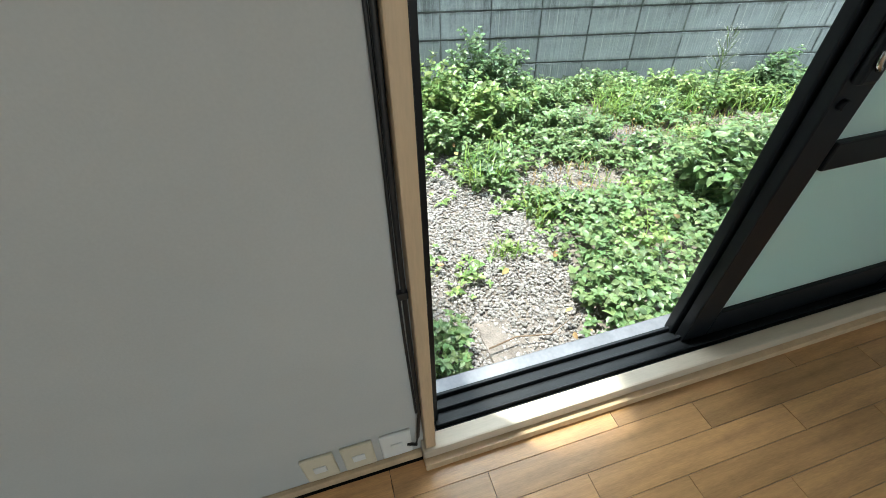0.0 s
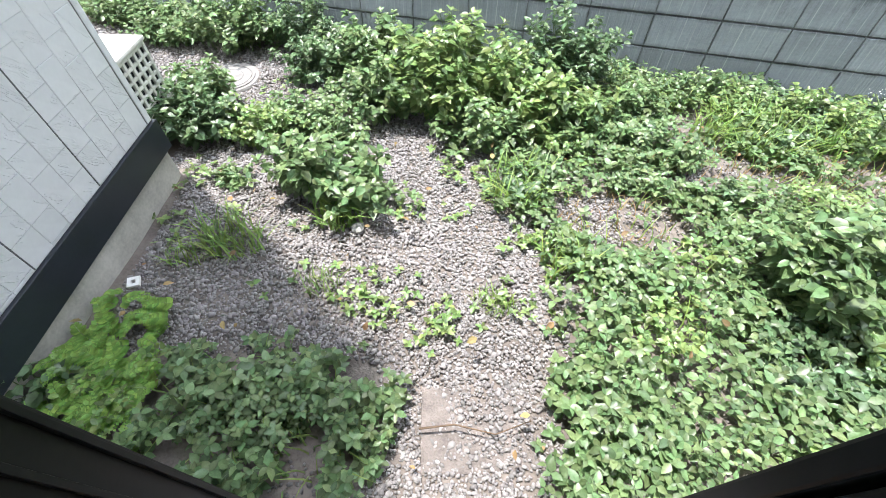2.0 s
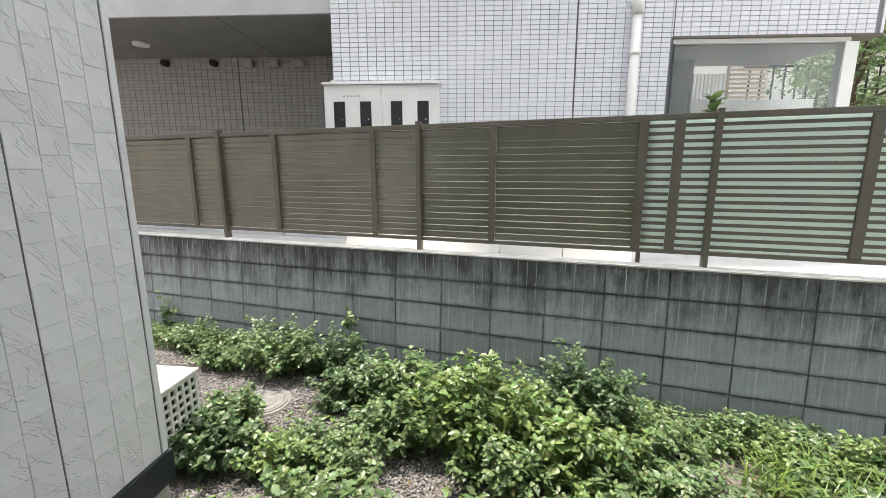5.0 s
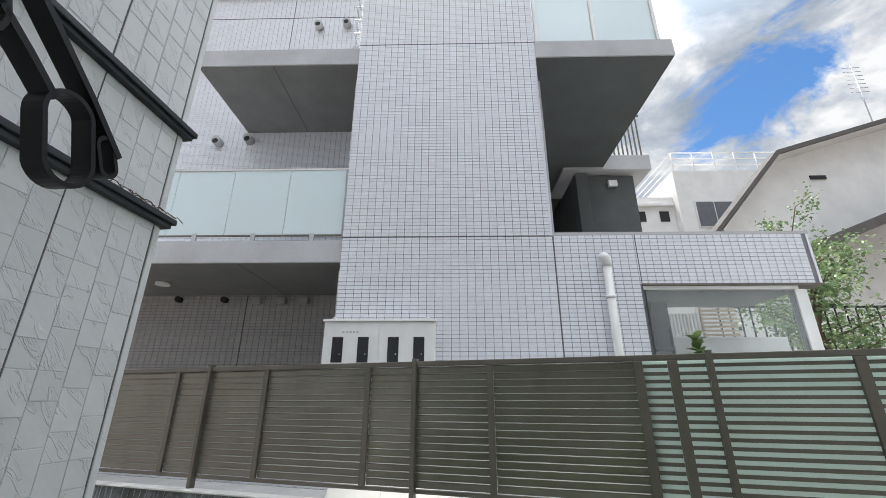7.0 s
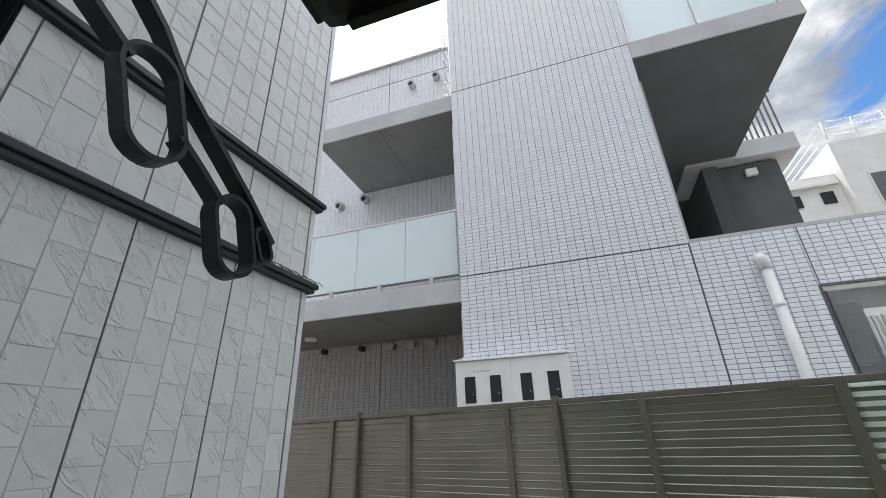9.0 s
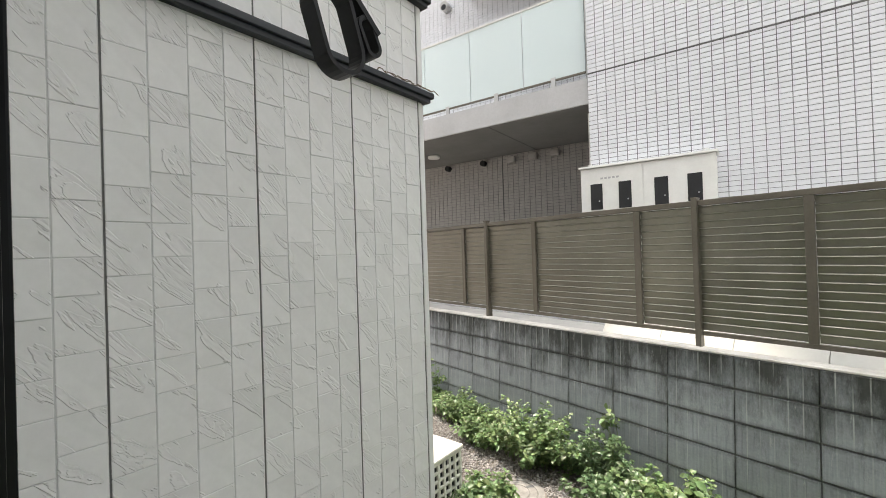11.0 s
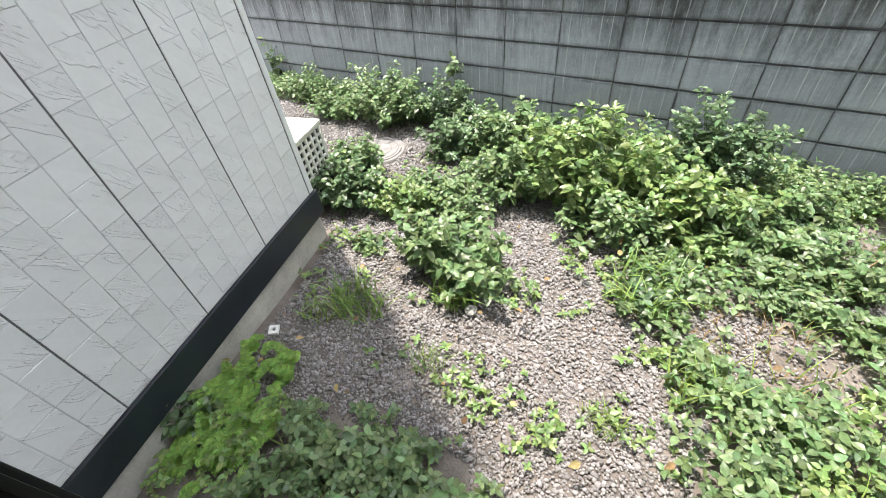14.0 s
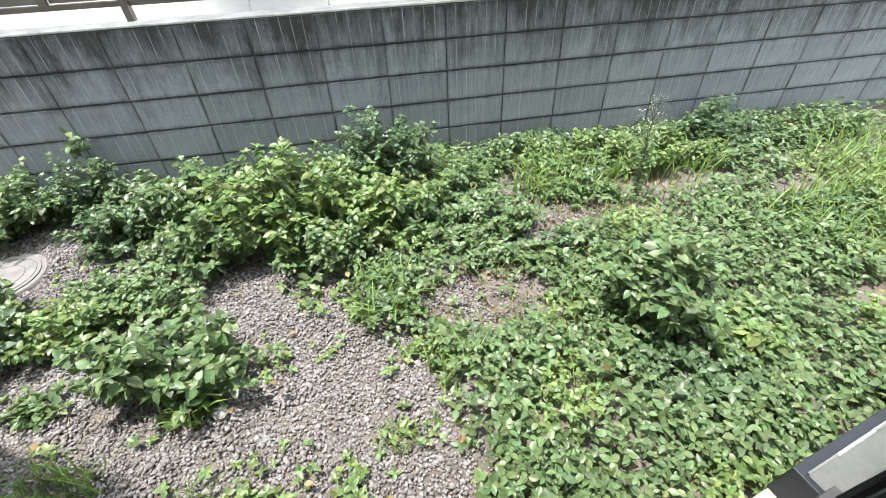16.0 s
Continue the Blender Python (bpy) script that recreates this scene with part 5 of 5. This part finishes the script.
blades("grass_tuft", -0.62, -1.42, 0.14, 0.16, 0.26, 130, M["grass"], "bright green grass tuft at the gravel edge", 0.006)
blades("grass_tuft", -0.35, -1.82, 0.10, 0.12, 0.2, 60, M["grass"], "bright green grass tuft at the gravel edge", 0.006)
blades("grass_tuft", -1.42, -1.84, 0.12, 0.07, 0.22, 60, M["grass"], "broad grass blades under the weed clump", 0.008)
blades("grass_tuft", -0.62, -2.1, 0.09, 0.06, 0.09, 90, M["grass"], "small yellow-green grass cushion in gravel", 0.003)
blades("grass_tuft", -1.35, -2.2, 0.08, 0.07, 0.12, 50, M["leaf_light"], "pale green feathery weed tuft in gravel", 0.004)
blades("grass_patch", 0.65, -0.62, 0.35, 0.2, 0.26, 240, M["grass"], "arching green grass patch near the wall", 0.006)
blades("grass_patch", 1.5, -0.55, 0.5, 0.2, 0.24, 260, M["grass"], "arching green grass patch near the wall", 0.006)
blades("grass_patch", 2.2, -1.35, 0.55, 0.35, 0.3, 420, M["grass"], "long bright green grass at the garden end", 0.006)
blades("grass_patch", 3.2, -0.8, 0.8, 0.4, 0.32, 420, M["grass"], "long bright green grass at the garden end", 0.006)
blades("grass_patch", 0.9, -0.85, 0.7, 0.22, 0.14, 180, M["grass"], "short yellow-green grass over dry soil", 0.004)
blades("dry_grass", 0.75, -0.9, 0.9, 0.25, 0.14, 260, M["dry"], "straw-coloured dry grass over the soil", 0.003)
blades("dry_grass", -0.15, -1.5, 0.35, 0.2, 0.1, 120, M["dry"], "straw-coloured dry grass beside the gravel", 0.003)
blades("grass_tuft", -1.3, -2.75, 0.38, 0.2, 0.2, 160, M["grass"], "green grass blades among shaded vines", 0.004)
blades("grass_tuft", 0.3, -1.75, 0.6, 0.5, 0.2, 240, M["grass"], "thin grass blades among the creeping vines", 0.004)
blades("grass_patch", 0.0, -0.42, 0.3, 0.12, 0.22, 90, M["grass"], "thin grass beside the vine heap", 0.006)
blades("grass_patch", -4.2, -0.25, 0.7, 0.15, 0.14, 160, M["grass"], "yellow-green grass along the wall foot", 0.005)

# feathery fern weed by the sill
fr_rows = []
for k in range(115):
    x, y = -1.93 + rng.normal(0, 0.13), -2.8 + rng.normal(0, 0.17)
    if inside_house(x, y):
        continue
    hd, L, z = rng.uniform(0, 6.28), rng.uniform(0.08, 0.15), ground_z(x, y) + rng.uniform(0.02, 0.08)
    for j in range(13):
        f = (j + 1) / 13
        px, py, pz = x - math.sin(hd) * L * f, y + math.cos(hd) * L * f, z + 0.1 * f - 0.07 * f * f
        for sgn in (-1, 1):
            fr_rows.append((px, py, pz, hd + sgn * 1.0, rng.normal(0.1, 0.15), 0.0, 0.042 * (1.05 - 0.75 * f)))
solid("fern_weed", leaf_mesh("fern_weed", fr_rows, M["fern"]), None, label="bright feathery fern-like weed near the sill", category="fern", kind="stuff")

# tall flowering weed
fw = thing("flowering_weed", pose(1.08, -0.82, ground_z(1.08, -0.82)), "tall thin weed with small white flower heads", "weed")
st, rows, fl = bmesh.new(), [], bmesh.new()
tube([(0, 0, -0.01), (-0.01, 0, 0.2), (-0.03, 0.01, 0.4), (-0.06, 0.02, 0.55)], 0.005, 6, st, 0.6)
for k in range(34):
    z = 0.03 + 0.4 * k / 34
    rows.append((-0.06 * z, 0, z, k * 2.4, rng.normal(0.1, 0.25), 0, rng.uniform(0.05, 0.1) * (1.1 - z)))
for k in range(16):
    a, z = k * 2.4, 0.36 + 0.016 * k
    e = (-0.05 + 0.08 * math.cos(a) * (1.15 - k / 22), 0.02 + 0.08 * math.sin(a) * (1.15 - k / 22), z + 0.09)
    tube([(-0.04, 0.01, z), e], 0.002, 4, st)
    for j in range(9):
        q = Vector(e) + Vector((rng.normal(0, 0.02), rng.normal(0, 0.02), rng.normal(0, 0.018)))
        bmesh.ops.create_icosphere(fl, subdivisions=1, radius=0.0027, matrix=Matrix.Translation(q))
tagged(part("stem", st, M["stem"], fw), kind="stuff")
part("foliage", leaf_mesh("foliage", rows, M["leaf"]), None, fw)
tagged(part("flowers", fl, M["white_wall"], fw), "tiny white flower heads", kind="stuff")

# gravel
ico = bmesh.new()
bmesh.ops.create_icosphere(ico, subdivisions=1, radius=1.0)
IV = np.array([q.co[:] for q in ico.verts])
IF = [tuple(q.index for q in f.verts) for f in ico.faces]
ico.free()
pos = []
for k in range(190000):
    x, y = rng.uniform(-4.6, 0.9), rng.uniform(-3.2, -0.1)
    if inside_house(x, y):
        continue
    lv = cover_level(x, y)
    if rng.random() < lv * 1.25 or (x > -0.1 and rng.random() < 0.75):
        continue
    if (x + 2.67) ** 2 + (y + 0.79) ** 2 < 0.2 ** 2 or (abs(x + 0.56) < 0.2 and abs(y + 2.62) < 0.13 and rng.random() < 0.35):
        continue
    pos.append((x, y, ground_z(x, y)))
pos = np.array(pos)
n = len(pos)
sc = rng.lognormal(math.log(0.0062), 0.3, (n, 1, 1)) * np.stack([rng.uniform(0.8, 1.4, n), rng.uniform(0.7, 1.1, n), rng.uniform(0.5, 0.85, n)], -1)[:, None, :]
shp = IV[None] * (1 + rng.normal(0, 0.13, (n, 12, 1))) * sc
ang, tl = rng.uniform(0, 6.283, n), rng.normal(0, 0.4, n)
y2 = shp[..., 1] * np.cos(tl)[:, None] - shp[..., 2] * np.sin(tl)[:, None]
z2 = shp[..., 1] * np.sin(tl)[:, None] + shp[..., 2] * np.cos(tl)[:, None]
x3 = shp[..., 0] * np.cos(ang)[:, None] - y2 * np.sin(ang)[:, None]
y3 = shp[..., 0] * np.sin(ang)[:, None] + y2 * np.cos(ang)[:, None]
gv = np.stack([x3, y3, z2], -1) + pos[:, None] + np.stack([0 * ang, 0 * ang, rng.uniform(0.0, 0.011, n)], -1)[:, None]
solid("gravel", data_mesh("gravel", gv.reshape(-1, 3).tolist(), [tuple(12 * i + k for k in f) for i in range(n) for f in IF], M["gravel"], True), None, label="loose grey-brown crushed gravel", category="gravel", kind="stuff")


# ---- distance ----
def tree(name, m, h, r, count, label, size=0.12):
    ob = thing(name, m, label, "tree")
    st, rows = bmesh.new(), []
    tube([(0, 0, -0.05), (0.03, 0, h * 0.3), (0, 0.05, h * 0.6), (0.05, 0, h * 0.85)], 0.05, 8, st, 0.4)
    for b in range(14):
        a, z0 = b * 2.4, h * (0.3 + 0.045 * b)
        e = np.array((r * rng.uniform(0.6, 1.0) * math.cos(a), r * rng.uniform(0.6, 1.0) * math.sin(a), z0 + h * rng.uniform(0.08, 0.28)))
        tube([(0, 0, z0), tuple(e * (0.5, 0.5, 1) + (0, 0, -0.05 * h)), tuple(e)], 0.02, 5, st, 0.4)
        for k in range(count // 14):
            f = rng.uniform(0.35, 1.1)
            q = np.array((0, 0, z0)) + (e - (0, 0, z0)) * f + rng.normal(0, 0.16 * r, 3)
            rows.append((*q, rng.uniform(0, 6.28), rng.normal(-0.2, 0.5), rng.normal(0, 0.5), size * rng.uniform(0.6, 1.2)))
    part("trunk", st, M["bark"], ob)
    part("crown", leaf_mesh("crown", rows, M["leaf"]), None, ob)


tree("garden_tree", BUILD @ pose(4.75, 2.0, 0.9), 3.3, 0.95, 3600, "leafy green garden tree beside a fence", 0.085)
tree("garden_tree", BUILD @ pose(8.0, 6.0, 0.9), 5.4, 0.9, 1800, "tall slender garden tree in front of a white house")
tree("garden_tree", BUILD @ pose(6.0, 3.8, 0.9), 3.4, 1.2, 1200, "dense dark garden tree beside a fence")
pot = thing("potted_shrub", BUILD @ pose(1.25, -0.5, 0.9), "yellow-green potted shrub in front of the window", "plant")
part("pot", tube([(0, 0, 0), (0, 0, 0.28)], 0.11, 18, taper=1.3), M["concrete"], pot)
rows, st = [], bmesh.new()
tube([(0, 0, 0.25), (0.01, 0, 1.3)], 0.012, 6, st, 0.5)
for k in range(110):
    z = 0.7 + 0.75 * k / 110
    rows.append((0.01, 0, z, k * 2.4, rng.normal(0.5, 0.3), 0, rng.uniform(0.08, 0.15)))
part("stem", st, M["bark"], pot)
part("foliage", leaf_mesh("foliage", rows, M["leaf_light"]), None, pot)

# gabled house
gh = thing("gabled_house", BUILD @ pose(0, 9, 0), "white rendered house with a dark gable eave", "house")


def prism(profile, y0, y1, skew=0.0):
    bm = bmesh.new()
    a = [bm.verts.new((x, y0, z)) for x, z in profile]
    b = [bm.verts.new((x + skew * (y1 - y0), y1, z)) for x, z in profile]
    bm.faces.new(a)
    bm.faces.new(b[::-1])
    for i in range(len(a)):
        j = (i + 1) % len(a)
        bm.faces.new((a[j], a[i], b[i], b[j]))
    bmesh.ops.recalc_face_normals(bm, faces=bm.faces)
    return bm


part("wall", prism([(8.7, 0), (22, 0), (22, 12.4), (19.2, 12.95), (11.0, 10.42), (8.7, 7.95)], 0.4, 7, 1.7), M["white_wall"], gh)
part("roof", prism([(8.05, 7.25), (11.0, 10.45), (19.2, 13.0), (24, 12), (24, 12.15), (19.2, 13.16), (10.93, 10.61), (7.95, 7.33)], 0.41, 7.5, 1.7), M["roof"], gh)
part("verge", prism([(8.05, 7.25), (11.0, 10.45), (19.2, 13.0), (24, 12), (24, 12.15), (19.2, 13.16), (10.93, 10.61), (7.95, 7.33)], -0.25, 0.4), M["roof"], gh)
part("gable_vent", box(12.4, 13.0, 0.35, 0.4, 9.7, 9.85), M["dark"], gh)
part("soffit", prism([(8.1, 7.24), (11.0, 10.43), (19.2, 12.98), (19.2, 12.96), (11.0, 10.41), (8.1, 7.22)], -0.22, 0.39), M["white_wall"], gh)
part("lower_roof", prism([(10.6, 6.3), (18, 9.2), (18, 9.5), (10.5, 6.6)], -1.5, 0.38), M["roof"], gh)
iron = thing("iron_fence", BUILD @ pose(4.0, 3.0, 0), "black iron railing on a white garden wall", "fence")
part("wall", box(-0.3, 8, 0, 0.15, 0.9, 2.4), M["white_wall"], iron)
for k in range(40):
    part("bar", box(-0.2 + 0.2 * k, -0.18 + 0.2 * k, 0.06, 0.08, 2.4, 3.4), M["black"], iron)
part("rail", box(-0.3, 8, 0.055, 0.085, 3.4, 3.44), M["black"], iron)
# far white block with roof railing
fb = thing("far_building", BUILD @ pose(0, 16, 0), "far white rendered building with roof railing", "building")
part("wall", box(11.2, 26, 0, 8, 0, 14.0), M["white_wall"], fb)
part("lower_wall", box(5, 11.19, 0.5, 8, 0, 12.6), M["white_wall"], fb)
wd = part("window", box(12.0, 14.1, -0.06, -0.005, 10.5, 12.1), M["pvc"], fb, "white sliding window")
part("pane", box(12.08, 13.02, -0.075, -0.062, 10.58, 12.02), M["sill"], wd)
part("pane", box(13.08, 14.02, -0.075, -0.062, 10.58, 12.02), M["sill"], wd)
part("ledge", box(8.0, 11.1, 0.3, 0.49, 12.0, 12.15), M["white_wall"], fb)
for x in (9.0, 10.3):
    part("small_window", box(x, x + 0.5, 0.44, 0.49, 11.1, 11.7), M["dark"], fb)
for k in range(12):
    part("rail_post", tube([(11.4 + 1.2 * k, 0.2, 14.0), (11.4 + 1.2 * k, 0.2, 15.3)], 0.03, 6), M["pvc"], fb)
for z in (14.5, 14.9, 15.3):
    part("roof_rail", tube([(11.4, 0.2, z), (25.8, 0.2, z)], 0.03, 6), M["pvc"], fb)
    part("roof_rail", tube([(11.4, 0.2, z), (11.4, 7.5, z)], 0.03, 6), M["pvc"], fb)
an = thing("tv_antenna", BUILD @ pose(18.9, 12.2, 12.9), "thin metal television antenna on a roof", "antenna")
part("mast", tube([(0, 0, 0), (0.1, 0, 5.0)], 0.03, 6), M["chrome"], an)
for k in range(7):
    part("element", tube([(-0.4, 0, 3.2 + 0.25 * k), (0.5, 0, 3.25 + 0.25 * k)], 0.015, 5), M["chrome"], an)

# ---- floor strips, last ----
fp = []
for r in range(12):
    v = -1.738 - 0.0755 * r
    off = (r * 0.37) % 0.6
    u = -0.9 - off
    while u < 3.3:
        a, b = max(u, -0.9), min(u + 0.6, 3.3)
        if b - a > 0.03:
            fp.append((((a + b) / 2, v - 0.0375, 0.3235), (b - a - 0.0012, 0.0745, 0.013), 0.0008))
        u += 0.6
place_pieces("plank", fp, floor, M["plank"])
solid("floor_far", box(-0.9, 3.3, -4.99, -1.738 - 0.0755 * 12, 0.317, 0.33), M["plank"], HOUSE, "honey-brown wooden floor further inside", "floor", "structure")
